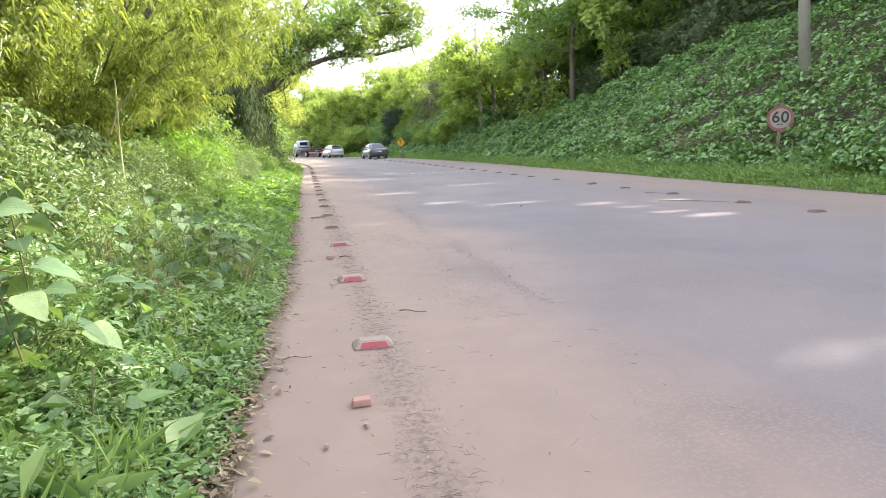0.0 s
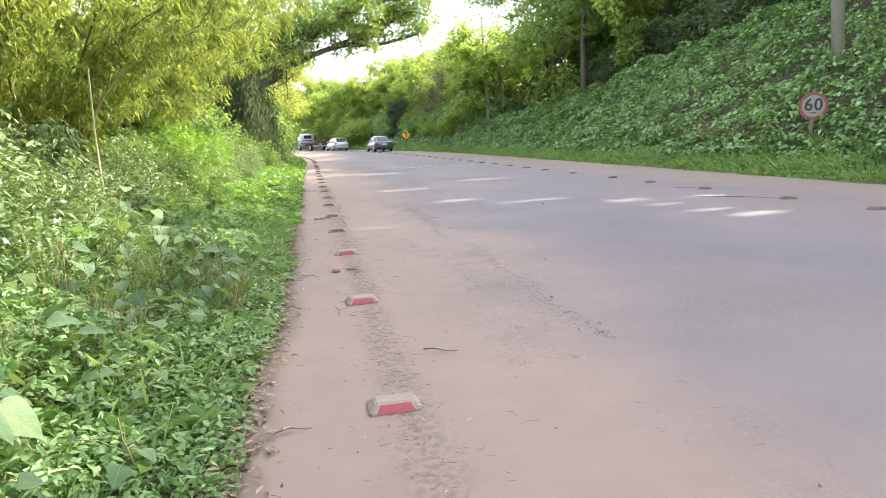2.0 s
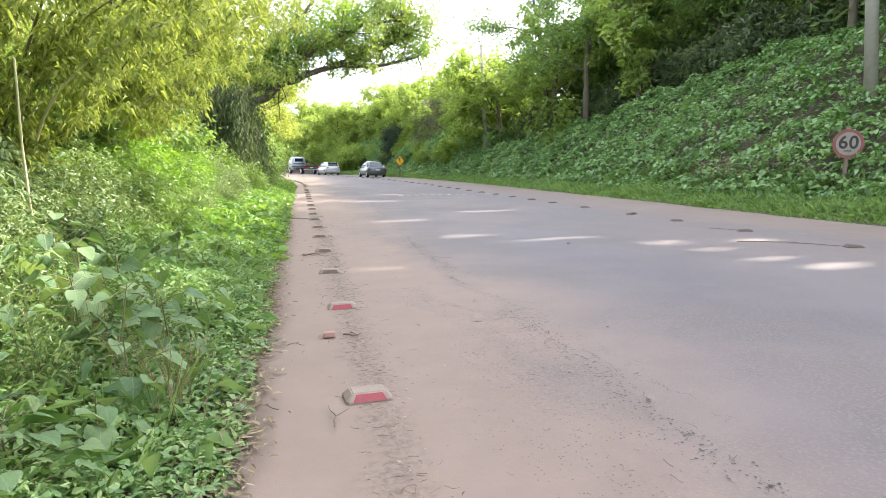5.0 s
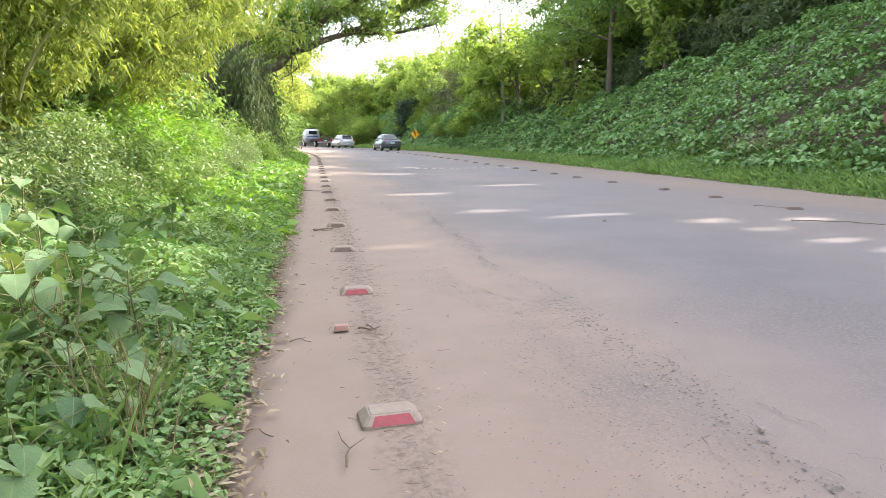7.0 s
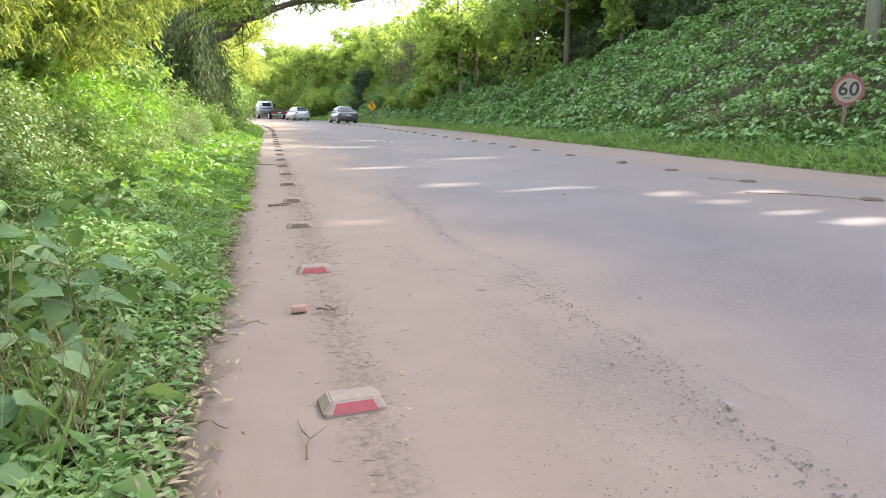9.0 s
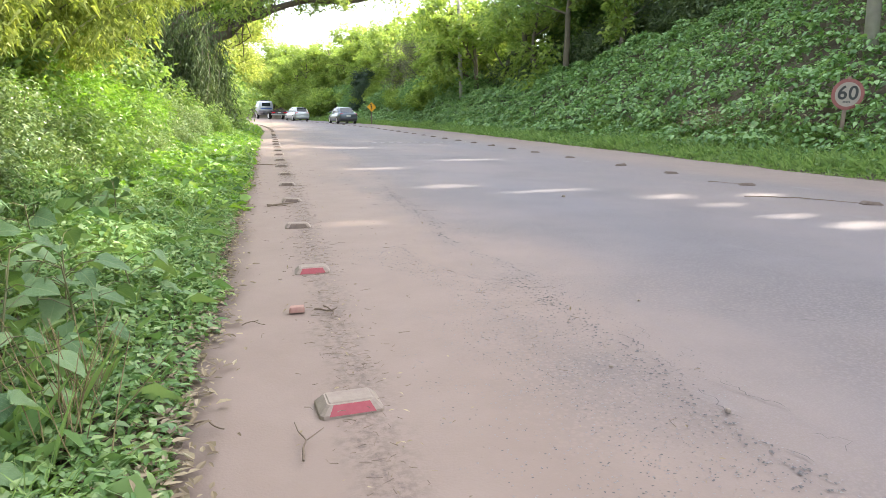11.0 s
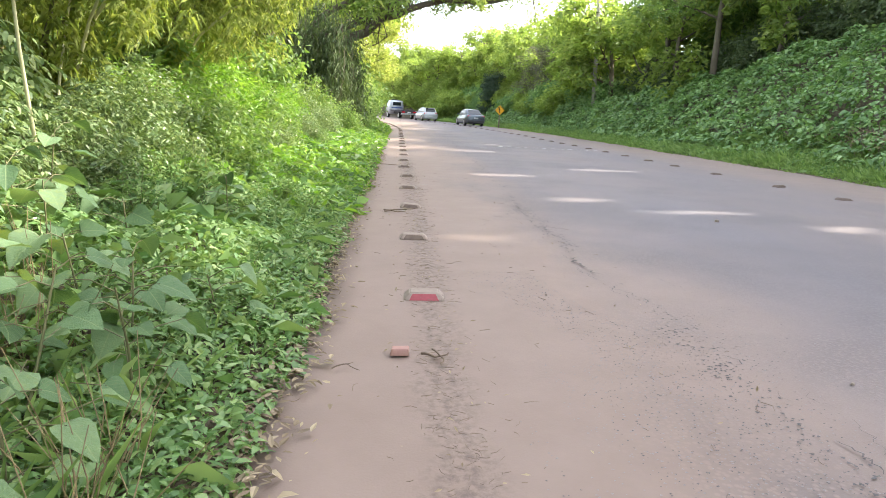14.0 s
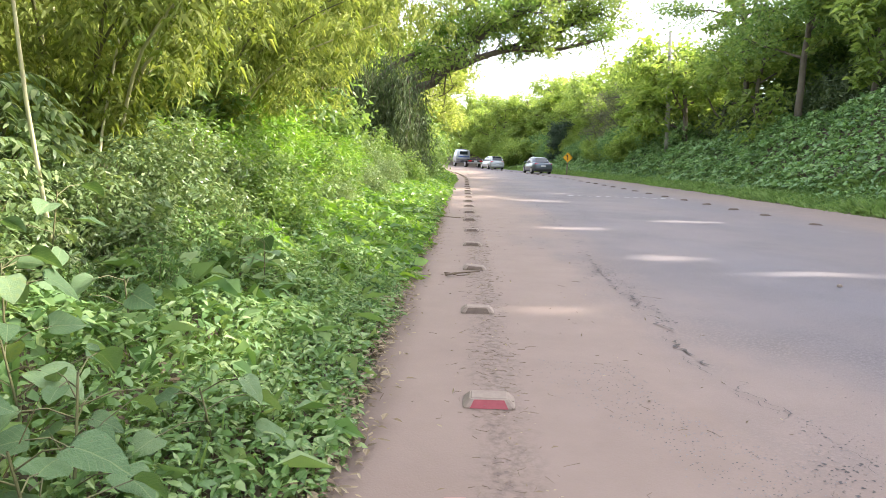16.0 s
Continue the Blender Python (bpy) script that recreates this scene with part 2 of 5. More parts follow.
REDDULL.color(REDDULL.mix(REDDULL.noise(30.0, 5.0), (0.28, 0.12, 0.1), (0.37, 0.24, 0.2)))
REDDULL = REDDULL.m
CONCRETE = Mat("pole_concrete", 0.85)
CONCRETE.color(CONCRETE.mix(CONCRETE.noise(5.0, 6.0), (0.22, 0.205, 0.17), (0.38, 0.355, 0.3)))
CONCRETE.bump(CONCRETE.noise(60.0), 0.3, 0.004)
CONCRETE = CONCRETE.m
SIGN_WHITE = Mat("faded_sign_white", 0.5)
SIGN_WHITE.color(SIGN_WHITE.mix(SIGN_WHITE.noise(9.0, 5.0), (0.22, 0.185, 0.155), (0.34, 0.29, 0.245)))
SIGN_WHITE = SIGN_WHITE.m
SIGN_RED = Mat("faded_sign_red", 0.55)
SIGN_RED.color(SIGN_RED.mix(SIGN_RED.noise(14.0, 5.0), (0.17, 0.04, 0.035), (0.26, 0.1, 0.085)))
SIGN_RED = SIGN_RED.m
SIGN_BLACK = Mat("sign_black", 0.5, 0.0, (0.025, 0.025, 0.025)).m
SIGN_YELLOW = Mat("sign_yellow", 0.45)
SIGN_YELLOW.color(SIGN_YELLOW.mix(SIGN_YELLOW.noise(8.0), (0.72, 0.33, 0.015), (0.8, 0.42, 0.03)))
SIGN_YELLOW = SIGN_YELLOW.m
POST = Mat("weathered_post", 0.8)
POST.color(POST.mix(POST.noise(10.0), (0.14, 0.1, 0.07), (0.26, 0.2, 0.15)))
POST = POST.m


def car_paint(name, c):
    m = Mat(name, 0.28, 0.35)
    m.color(m.mix(m.noise(3.0, 5.0), c, tuple(v * 0.8 for v in c)))
    m.p.inputs["Coat Weight"].default_value = 0.6
    return m.m


PAINT_SILVER, PAINT_GREY, PAINT_TRUCK = car_paint("silver_paint", (0.42, 0.44, 0.45)), car_paint("grey_paint", (0.1, 0.12, 0.15)), car_paint("white_paint", (0.5, 0.51, 0.55))
CAR_GLASS = Mat("tinted_glass", 0.06, 0.0, (0.02, 0.025, 0.03)).m
RUBBER = Mat("rubber", 0.85, 0.0, (0.02, 0.02, 0.02)).m
ALLOY = Mat("wheel_alloy", 0.35, 0.9, (0.55, 0.55, 0.56)).m
DARKMETAL = Mat("dark_metal", 0.55, 0.4, (0.05, 0.05, 0.055)).m
TAIL = Mat("tail_light_red", 0.25, 0.0, (0.5, 0.015, 0.03)).m
PLATE = Mat("plate_grey", 0.5, 0.0, (0.5, 0.5, 0.5)).m
BLUE = Mat("truck_blue", 0.4, 0.1, (0.05, 0.09, 0.3)).m

# ---- building helpers ----
R = np.random.default_rng(7)


def raw(name, verts, tris, material, parent=None, smooth=False):
    """One mesh object from arrays of points and triangles."""
    me = bpy.data.meshes.new(name)
    verts, tris = np.asarray(verts, np.float32), np.asarray(tris, np.int32)
    me.vertices.add(len(verts))
    me.vertices.foreach_set("co", verts.ravel())
    me.loops.add(tris.size)
    me.loops.foreach_set("vertex_index", tris.ravel())
    me.polygons.add(len(tris))
    me.polygons.foreach_set("loop_start", np.arange(0, tris.size, 3, dtype=np.int32))
    me.polygons.foreach_set("use_smooth", np.full(len(tris), smooth))
    me.update(calc_edges=True)
    me.materials.append(material)
    ob = new(name, me)
    ob.parent = parent
    return ob


def part(name, bm, material, parent=None, label="", smooth=False):
    me = bpy.data.meshes.new(name)
    bm.normal_update()
    bm.to_mesh(me)
    bm.free()
    for poly in me.polygons:
        poly.use_smooth = smooth
    me.materials.append(material)
    ob = new(name, me)
    ob.parent = parent
    return tagged(ob, label)


def thing(name, label, category, m=None, group="", kind=""):
    ob = new(name)
    ob.empty_display_size = 0.1
    if m is not None:
        ob.matrix_world = m
    return tagged(ob, label, category, group, kind)


def box(size, at=(0, 0, 0), bevel=0.0, bm=None, taper=1.0):
    bm = bm or bmesh.new()
    made = bmesh.ops.create_cube(bm, size=1.0)["verts"]
    for v in made:
        k = taper if v.co.z > 0 else 1.0
        v.co = Vector((v.co.x * size[0] * k + at[0], v.co.y * size[1] * k + at[1], v.co.z * size[2] + at[2]))
    if bevel:
        edges = list({e for v in made for e in v.link_edges})
        bmesh.ops.bevel(bm, geom=edges, offset=bevel, segments=2, affect="EDGES", profile=0.6)
    return bm


def cylinder(r0, r1, depth, m=None, sides=20, bm=None):
    bm = bm or bmesh.new()
    bmesh.ops.create_cone(bm, cap_ends=True, segments=sides, radius1=r0, radius2=r1, depth=depth, matrix=m or Matrix())
    return bm


def tube(points, r0, r1, sides=6):
    """Points and triangles of a tapered tube along a line."""
    p = np.asarray(points, float)
    n = len(p)
    d = np.gradient(p, axis=0)
    d /= np.linalg.norm(d, axis=1, keepdims=True) + 1e-9
    ref = np.where(np.abs(d[:, 2:3]) > 0.9, [[1.0, 0, 0]], [[0, 0, 1.0]])
    u = np.cross(d, ref)
    u /= np.linalg.norm(u, axis=1, keepdims=True) + 1e-9
    w = np.cross(d, u)
    a = np.arange(sides) * 2 * np.pi / sides
    rad = np.linspace(r0, r1, n)[:, None, None]
    v = p[:, None] + rad * (np.cos(a)[None, :, None] * u[:, None] + np.sin(a)[None, :, None] * w[:, None])
    i, j = np.meshgrid(np.arange(n - 1), np.arange(sides), indexing="ij")
    a0, a1 = i * sides + j, i * sides + (j + 1) % sides
    b0, b1 = a0 + sides, a1 + sides
    t = np.concatenate([np.stack([a0, a1, b1], -1).reshape(-1, 3), np.stack([a0, b1, b0], -1).reshape(-1, 3)])
    return v.reshape(-1, 3), t


def joined(pieces):
    vs, ts, k = [], [], 0
    for v, t in pieces:
        vs.append(v)
        ts.append(np.asarray(t) + k)
        k += len(v)
    return np.concatenate(vs), np.concatenate(ts)


def leaves(pos, length, width, up=0.5, droop=0.25, lean=None, fine=False, rng=R, level=0.45):
    """Folded leaves at pos: each points some way outwards, its face turned up by the share given. fine: with a curved midrib; "oval": rounder, without one."""
    n = len(pos)
    length, width = np.broadcast_to(length, n)[:, None], np.broadcast_to(width, n)[:, None]
    d = rng.normal(size=(n, 3))
    d[:, 2] *= level
    if lean is not None:
        d += lean
    d /= np.linalg.norm(d, axis=1, keepdims=True) + 1e-9
    nz = rng.normal(size=(n, 3)) * (1 - up) + np.array([0, 0, 1.0]) * up * 1.6
    s = np.cross(d, nz)
    s /= np.linalg.norm(s, axis=1, keepdims=True) + 1e-9
    nn = np.cross(s, d)
    k = np.arange(n)[:, None]
    fold = rng.uniform(0.05, 0.3, (n, 1)) * width
    drop = np.zeros((n, 3))
    drop[:, 2] = (-droop * length * rng.uniform(0.3, 1.4, (n, 1)))[:, 0]
    if fine == "oval":
        m1, m2 = pos + d * length * 0.3 + drop * 0.1 + nn * fold, pos + d * length * 0.66 + drop * 0.42 + nn * fold * 0.6
        v = np.stack([pos, m1 + s * width * 0.48, m2 + s * width * 0.4, pos + d * length + drop, m2 - s * width * 0.4, m1 - s * width * 0.48], 1)
        pat = np.array([[0, 5, 1], [1, 5, 4], [1, 4, 2], [2, 4, 3]])
        return v.reshape(-1, 3), (k[:, :, None] * 6 + pat[None]).reshape(-1, 3)
    if not fine:
        mid = pos + d * length * 0.42 + nn * fold
        v = np.stack([pos, mid + s * width * 0.5, pos + d * length + drop, mid - s * width * 0.5], 1)
        t = np.concatenate([k * 4 + np.array([[0, 2, 1]]), k * 4 + np.array([[0, 3, 2]])])
        return v.reshape(-1, 3), t
    m1, m2 = pos + d * length * 0.3 + drop * 0.12, pos + d * length * 0.68 + drop * 0.45
    v = np.stack([pos, m1, m2, pos + d * length + drop, m1 + s * width * 0.5 + nn * fold, m2 + s * width * 0.36 + nn * fold * 0.7,
                  m1 - s * width * 0.5 + nn * fold, m2 - s * width * 0.36 + nn * fold * 0.7], 1)
    pat = np.array([[0, 1, 4], [1, 2, 5], [1, 5, 4], [2, 3, 5], [0, 6, 1], [1, 7, 2], [1, 6, 7], [2, 7, 3]])
    return v.reshape(-1, 3), (k[:, :, None] * 8 + pat[None]).reshape(-1, 3)


def bumps(x, y, scale=1.0, seed=0.0):
    """Smooth unevenness between about -1 and 1, on arrays."""
    return (np.sin(x * 1.3 * scale + seed + 1.7 * np.sin(y * 0.7 * scale + seed)) + np.sin(y * 1.1 * scale - seed + 1.3 * np.sin(x * 0.9 * scale)) +
            0.6 * np.sin(x * 2.9 * scale + y * 2.3 * scale + seed * 2)) / 2.6


# ---- lie of the land ----
BEND_AT, BEND_R = 38.0, 170.0
LEFT_EDGE, RIGHT_EDGE = -0.62, 10.45


def bend(y):
    """How far the road has swung aside at y."""
    d = np.clip(np.asarray(y, float) - BEND_AT, 0, 110)
    return -d * d / (2 * BEND_R) - np.clip(np.asarray(y, float) - BEND_AT - 110, 0, None) * 0.65


def bank_top(y):
    return np.clip(5.0 - 0.13 * (np.asarray(y, float) - 24), 2.4, 5.2)


def land(x, y):
    """Height of the soil."""
    x, y = np.asarray(x, float), np.asarray(y, float)
    xr = x - bend(y)
    left = np.clip(LEFT_EDGE - xr, 0, None)
    zl = 0.08 * np.clip(left, 0, 2) + 0.3 * np.clip(left - 2, 0, 8)
    right = np.clip(xr - RIGHT_EDGE, 0, None)
    top = bank_top(y)
    zr = np.minimum(0.12 * np.clip(right, 0, 1.6) + 0.95 * np.clip(right - 1.6, 0, None), top - 0.4 + 0.05 * right)
    far = 0.10 * np.clip(y - 125, 0, 90)
    rough = 0.05 * bumps(x, y, 1.1)
    on = (left > 0.05) | (right > 0.05)
    return np.where(on, zl + np.clip(zr, 0, None) + far + rough * np.clip((left + right) * 2, 0, 1), -0.03)


def axis(*spans):
    return np.unique(np.concatenate([np.linspace(a, b, n) for a, b, n in spans]).round(3))


gx = axis((-1500, -60, 12), (-60, -12, 24), (-12, 0, 49), (0, 10, 21), (10, 24, 57), (24, 60, 19), (60, 1500, 12))
gy = axis((-1500, -40, 12), (-40, 0, 21), (0, 40, 81), (40, 130, 61), (130, 240, 23), (240, 2500, 14))
GX, GY = np.meshgrid(gx, gy, indexing="ij")
WX = GX + bend(GY)
verts = np.stack([WX, GY, land(WX, GY)], -1).reshape(-1, 3)
ii, jj = np.meshgrid(np.arange(len(gx) - 1), np.arange(len(gy) - 1), indexing="ij")
q = ii * len(gy) + jj
tris = np.concatenate([np.stack([q, q + len(gy), q + len(gy) + 1], -1).reshape(-1, 3), np.stack([q, q + len(gy) + 1, q + 1], -1).reshape(-1, 3)])
tagged(raw("ground", verts, tris, SOIL, smooth=True), "brown soil ground rising to both sides of the road", "ground", kind="structure")

# ---- road: one ribbon with ragged edges ----
ry = axis((-60, 0, 61), (0, 40, 161), (40, 190, 76))
rx = np.r_[0, 0.003, np.linspace(0.02, 0.98, 22), 0.997, 1]
nrow = len(rx)
edge_l = LEFT_EDGE + 0.05 * bumps(ry, ry * 0.3, 2.7) + 0.03 * bumps(ry, ry, 7.0) - 0.16 * np.clip((6.5 - ry) / 3.5, 0, 1)
edge_r = RIGHT_EDGE + 0.14 * bumps(ry, ry * 0.4, 1.1, 2.0)
RXX = edge_l[:, None] * (1 - rx) + edge_r[:, None] * rx + bend(ry)[:, None]
RYY = np.repeat(ry[:, None], nrow, 1)
RZZ = 0.012 * np.sin(np.pi * rx)[None] + 0.004 * bumps(RXX, RYY, 0.8, 1.0)
RZZ[:, 0] = RZZ[:, -1] = -0.05
verts = np.stack([RXX, RYY, RZZ], -1).reshape(-1, 3)
ii, jj = np.meshgrid(np.arange(len(ry) - 1), np.arange(nrow - 1), indexing="ij")
q = ii * nrow + jj
tris = np.concatenate([np.stack([q, q + 1, q + nrow + 1], -1).reshape(-1, 3), np.stack([q, q + nrow + 1, q + nrow], -1).reshape(-1, 3)])
road = tagged(raw("road", verts, tris, ROADM, smooth=True), "dusty pinkish-grey asphalt road with worn patches", "road", kind="structure")


def ribbon(points, width, jitter, z=0.0, step=0.04, rng=R, fade=True):
    """A thin ragged strip along a line of (x, y)."""
    p = np.asarray(points, float)
    s = np.r_[0, np.cumsum(np.hypot(*np.diff(p, axis=0).T))]
    n = max(int(s[-1] / step), 4)
    at = np.linspace(0, s[-1], n)
    x, y = np.interp(at, s, p[:, 0]), np.interp(at, s, p[:, 1])
    off = np.cumsum(rng.normal(0, jitter, n))
    off -= np.linspace(off[0], off[-1], n)
    d = np.stack([np.gradient(x), np.gradient(y)], 1)
    d /= np.linalg.norm(d, axis=1, keepdims=True)
    nx, ny = -d[:, 1], d[:, 0]
    w = width * rng.uniform(0.25, 1.0, n) * (np.sin(np.linspace(0.05, np.pi - 0.05, n)) ** 0.4 if fade else 1)
    cx, cy = x + nx * off, y + ny * off
    zz = np.full(n, 0.018 + z)
    v = np.stack([np.stack([cx + nx * w / 2, cy + ny * w / 2, zz], 1), np.stack([cx - nx * w / 2, cy - ny * w / 2, zz], 1)], 1).reshape(-1, 3)
    k = np.arange(n - 1) * 2
    return v, np.concatenate([np.stack([k, k + 1, k + 3], 1), np.stack([k, k + 3, k + 2], 1)])


for line, width, jit in (
        ([(1.42, 4.6), (1.43, 5.8), (1.47, 6.9), (1.49, 7.7), (1.44, 8.4)], 0.02, 0.008),
        ([(1.44, 8.4), (1.31, 9.0), (1.29, 9.9), (1.3, 10.7)], 0.045, 0.012),
        ([(1.36, 8.3), (1.24, 9.0), (1.2, 9.6)], 0.02, 0.01),
        ([(1.3, 10.7), (1.34, 12.1), (1.58, 16.3), (1.75, 22), (1.95, 32), (2.0, 38)], 0.07, 0.014),
        ([(1.62, 4.9), (1.6, 6.0), (1.66, 7.2)], 0.012, 0.01),
        ([(1.1, 11.6), (1.16, 12.0), (1.5, 12.1)], 0.03, 0.012),
        ([(3.66, 8.72), (3.6, 8.35), (3.75, 8.0), (4.0, 7.8)], 0.024, 0.01),
        ([(2.3, 6.85), (2.49, 6.74), (2.56, 6.6), (2.7, 6.42)], 0.02, 0.009),
        ([(5.9, 16.2), (6.6, 15.0), (7.3, 12.8)], 0.03, 0.01),
        ([(2.2, 17.5), (2.6, 20), (2.9, 26)], 0.04, 0.01)):
    p = np.array(line)
    cut = np.r_[0, np.cumsum(np.hypot(*np.diff(p, axis=0).T))]
    a = 0.0
    while a < cut[-1]:
        e = min(a + R.uniform(0.06, 0.4) * (1 + a * 0.05), cut[-1])
        seg = [(np.interp(u, cut, p[:, 0]) + R.normal(0, 0.02), np.interp(u, cut, p[:, 1])) for u in (a, (a + e) / 2, e)]
        raw("crack", *ribbon(seg, width * R.uniform(0.2, 0.6), jit * 1.8, step=0.02), CRACK, road)
        a = e + R.uniform(0.03, 0.35)

# ---- road studs ----


def stud_body():
    bm = bmesh.new()
    b, t, h = (0.125, 0.08), (0.088, 0.05), 0.052
    rows = [(b, -0.01), ((b[0] * 0.985, b[1] * 0.97), 0.016), (t, h)]
    rings = []
    for (hx, hy), z in rows:
        c = min(hx, hy) * 0.16
        rings.append([bm.verts.new((x, y, z)) for x, y in ((-hx + c, -hy), (hx - c, -hy), (hx, -hy + c), (hx, hy - c), (hx - c, hy), (-hx + c, hy), (-hx, hy - c), (-hx, -hy + c))])
    for a, c in zip(rings, rings[1:]):
        for i in range(8):
            bm.faces.new((a[i], a[(i + 1) % 8], c[(i + 1) % 8], c[i]))
    bm.faces.new(rings[-1])
    bmesh.ops.bevel(bm, geom=[e for e in bm.edges if all(v.co.z > 0.04 for v in e.verts)], offset=0.006, segments=2, affect="EDGES")
    return bm


def reflector(sign):
    bm = bmesh.new()
    lo, hi = (0.09, 0.0775, 0.011), (0.07, 0.0535, 0.045)
    quad = [(-lo[0], lo[1], lo[2]), (lo[0], lo[1], lo[2]), (hi[0], hi[1], hi[2]), (-hi[0], hi[1], hi[2])]
    out = [bm.verts.new((x, sign * (y + 0.003), z + 0.001)) for x, y, z in quad]
    back = [bm.verts.new((x * 1.02, sign * (y - 0.008), z)) for x, y, z in quad]
    bm.faces.new(out)
    for i in range(4):
        bm.faces.new((back[i], back[(i + 1) % 4], out[(i + 1) % 4], out[i]))
    return bm


def make_stud():
    ob = thing("road_stud", "dusty tan road stud with a red reflector face", "road stud", group="studs along the road")
    part("body", stud_body(), STUD, ob)
    part("reflector", reflector(-1), RED, ob, "red reflector")
    part("reflector", reflector(1), RED, ob, "red reflector")
    return ob


first = make_stud()
first.matrix_world = pose(0, 4.075, 0.0, 0, 0, 1)
left_at = [6.11, 8.32, 10.13, 12.02, 13.85, 15.55, 17.3, 19.0]
while left_at[-1] < 84:
    left_at.append(left_at[-1] + 1.8)
dirty = thing("road_stud", "dirty brown road stud with a blackened reflector", "road stud", pose(0, 10.13, 0.0), "studs along the road")
part("body", stud_body(), STUD, dirty)
part("reflector", reflector(-1), BROWNSTUD, dirty, "blackened reflector")
part("reflector", reflector(1), BROWNSTUD, dirty, "blackened reflector")
left_at.remove(10.13)
for n, y in enumerate(left_at):
    turn = math.degrees(math.atan2(-(float(bend(y + 0.5)) - float(bend(y - 0.5))), 1))
    copy_thing(first if y < 9 else dirty, pose(float(bend(y)) + R.normal(0, 0.012), y, R.uniform(-0.006, 0.004), R.normal(0, 1.5), R.normal(0, 1.5), turn + R.normal(0, 2.5) + (3 if n == 0 else 0)))
worn = thing("worn_road_stud", "low worn dark brown road stud", "road stud", group="studs across the road")
bm = stud_body()
for v in bm.verts:
    v.co.z = v.co.z * 0.8 + 0.004 * math.sin(v.co.x * 60)
part("body", bm, BROWNSTUD, worn)
bm = reflector(-1)
part("reflector", bm, BROWNSTUD, worn, "dark brown reflector")
right_at = [8.65, 10.35, 12.66, 14.75, 16.6, 19.07, 21.3, 23.1]
while right_at[-1] < 80:
    right_at.append(right_at[-1] + 1.95)
worn.matrix_world = pose(7.4, 6.6, 0.005, 0, 0, 5)
for y in right_at:
    copy_thing(worn, pose(7.36 + float(bend(y)) - 0.012 * max(y - 15, 0) * (y < 40) - 0.3 * (y >= 40), y, R.uniform(0.0, 0.012), R.normal(0, 3), R.normal(0, 3), R.normal(0, 12)))


def fragment(at, size, turn, label):
    bm = box((size, size * 0.62, 0.034), (0, 0, 0.008), 0.006, taper=0.86)
    for v in bm.verts:
        v.co += Vector((math.sin(v.co.y * 90) * 0.003, math.sin(v.co.x * 70) * 0.003, math.sin(v.co.x * 40 + 1) * 0.003))
    ob = part("stud_fragment", bm, REDDULL)
    ob.matrix_world = pose(*at, 0, 3, turn)
    return tagged(ob, label, "stud fragment", "broken stud pieces")


fragment((-0.15, 3.16, 0.018), 0.1, 4, "broken red stud piece half buried in dirt")
fragment((-0.13, 7.36, 0.018), 0.09, 3, "broken pale red stud piece among twigs")

# ---- poles and signs ----


def pole(at, height, r0, r1, lean, label):
    ob = thing("utility_pole", label, "pole", pose(*at, lean[0], lean[1], 0))
    part("shaft", cylinder(r0, r1, height, Matrix.Translation((0, 0, height / 2)), 16), CONCRETE, ob, smooth=True)
    for z in (0.45, 0.8):
        part("steel_band", cylinder(r0 * 0.78 + 0.012, r0 * 0.76 + 0.012, 0.05, Matrix.Translation((0, 0, height * z)), 16), DARKMETAL, ob)


pole((13.5, 49.6, float(land(13.5, 49.6)) - 0.3), 8.3, 0.16, 0.11, (0, -2.8), "pale concrete utility pole on the bank")
pole((14.35, 17.0, float(land(14.35, 17)) - 0.2), 8.6, 0.17, 0.12, (0, -4.5), "grey concrete pole leaning behind the speed sign")


def text_part(body, size, at, material, parent, depth=0.002):
    cu = bpy.data.curves.new("t", "FONT")
    cu.body, cu.size, cu.align_x, cu.align_y, cu.extrude, cu.offset = body, size, "CENTER", "CENTER", depth, size * 0.018
    tmp = new("t", cu)
    bpy.context.view_layer.update()
    me = bpy.data.meshes.new_from_object(tmp.evaluated_get(bpy.context.evaluated_depsgraph_get()))
    bpy.data.objects.remove(tmp)
    bpy.data.curves.remove(cu)
    me.materials.clear()
    me.materials.append(material)
    ob = new("numeral", me)
    ob.parent = parent
    ob.matrix_local = at
    return ob


speed = thing("speed_sign", "round faded 60 speed limit sign with red rim", "road sign", pose(12.6, 15.9, float(land(12.6, 15.9)), 0, 1, -24))
part("post", box((0.08, 0.06, 1.7), (0, 0.04, 0.5), 0.006), POST, speed)
zc = 1.64 - float(land(12.6, 15.9))
disc = Matrix.Translation((0, 0, zc)) @ pose(0, 0, 0, 90)
part("plate", cylinder(0.35, 0.35, 0.012, disc, 40), SIGN_WHITE, speed, smooth=False)
bm = bmesh.new()
for k in range(48):
    a0, a1 = k * math.tau / 48, (k + 1) * math.tau / 48
    ring = [bm.verts.new((r * math.cos(a), yy, zc + r * math.sin(a))) for r, a, yy in ((0.275, a0, -0.010), (0.352, a0, -0.010), (0.352, a1, -0.010), (0.275, a1, -0.010))]
    back = [bm.verts.new((v.co.x, -0.003, v.co.z)) for v in ring]
    bm.faces.new(ring)
    bm.faces.new((back[1], back[2], ring[2], ring[1]))
bmesh.ops.remove_doubles(bm, verts=bm.verts, dist=1e-4)
part("rim", bm, SIGN_RED, speed, "faded red rim")
for digit, dx in (("6", -0.115), ("0", 0.118)):
    text_part(digit, 0.43, Matrix.Translation((dx, -0.009, zc + 0.02)) @ pose(0, 0, 0, 90), SIGN_BLACK, speed)
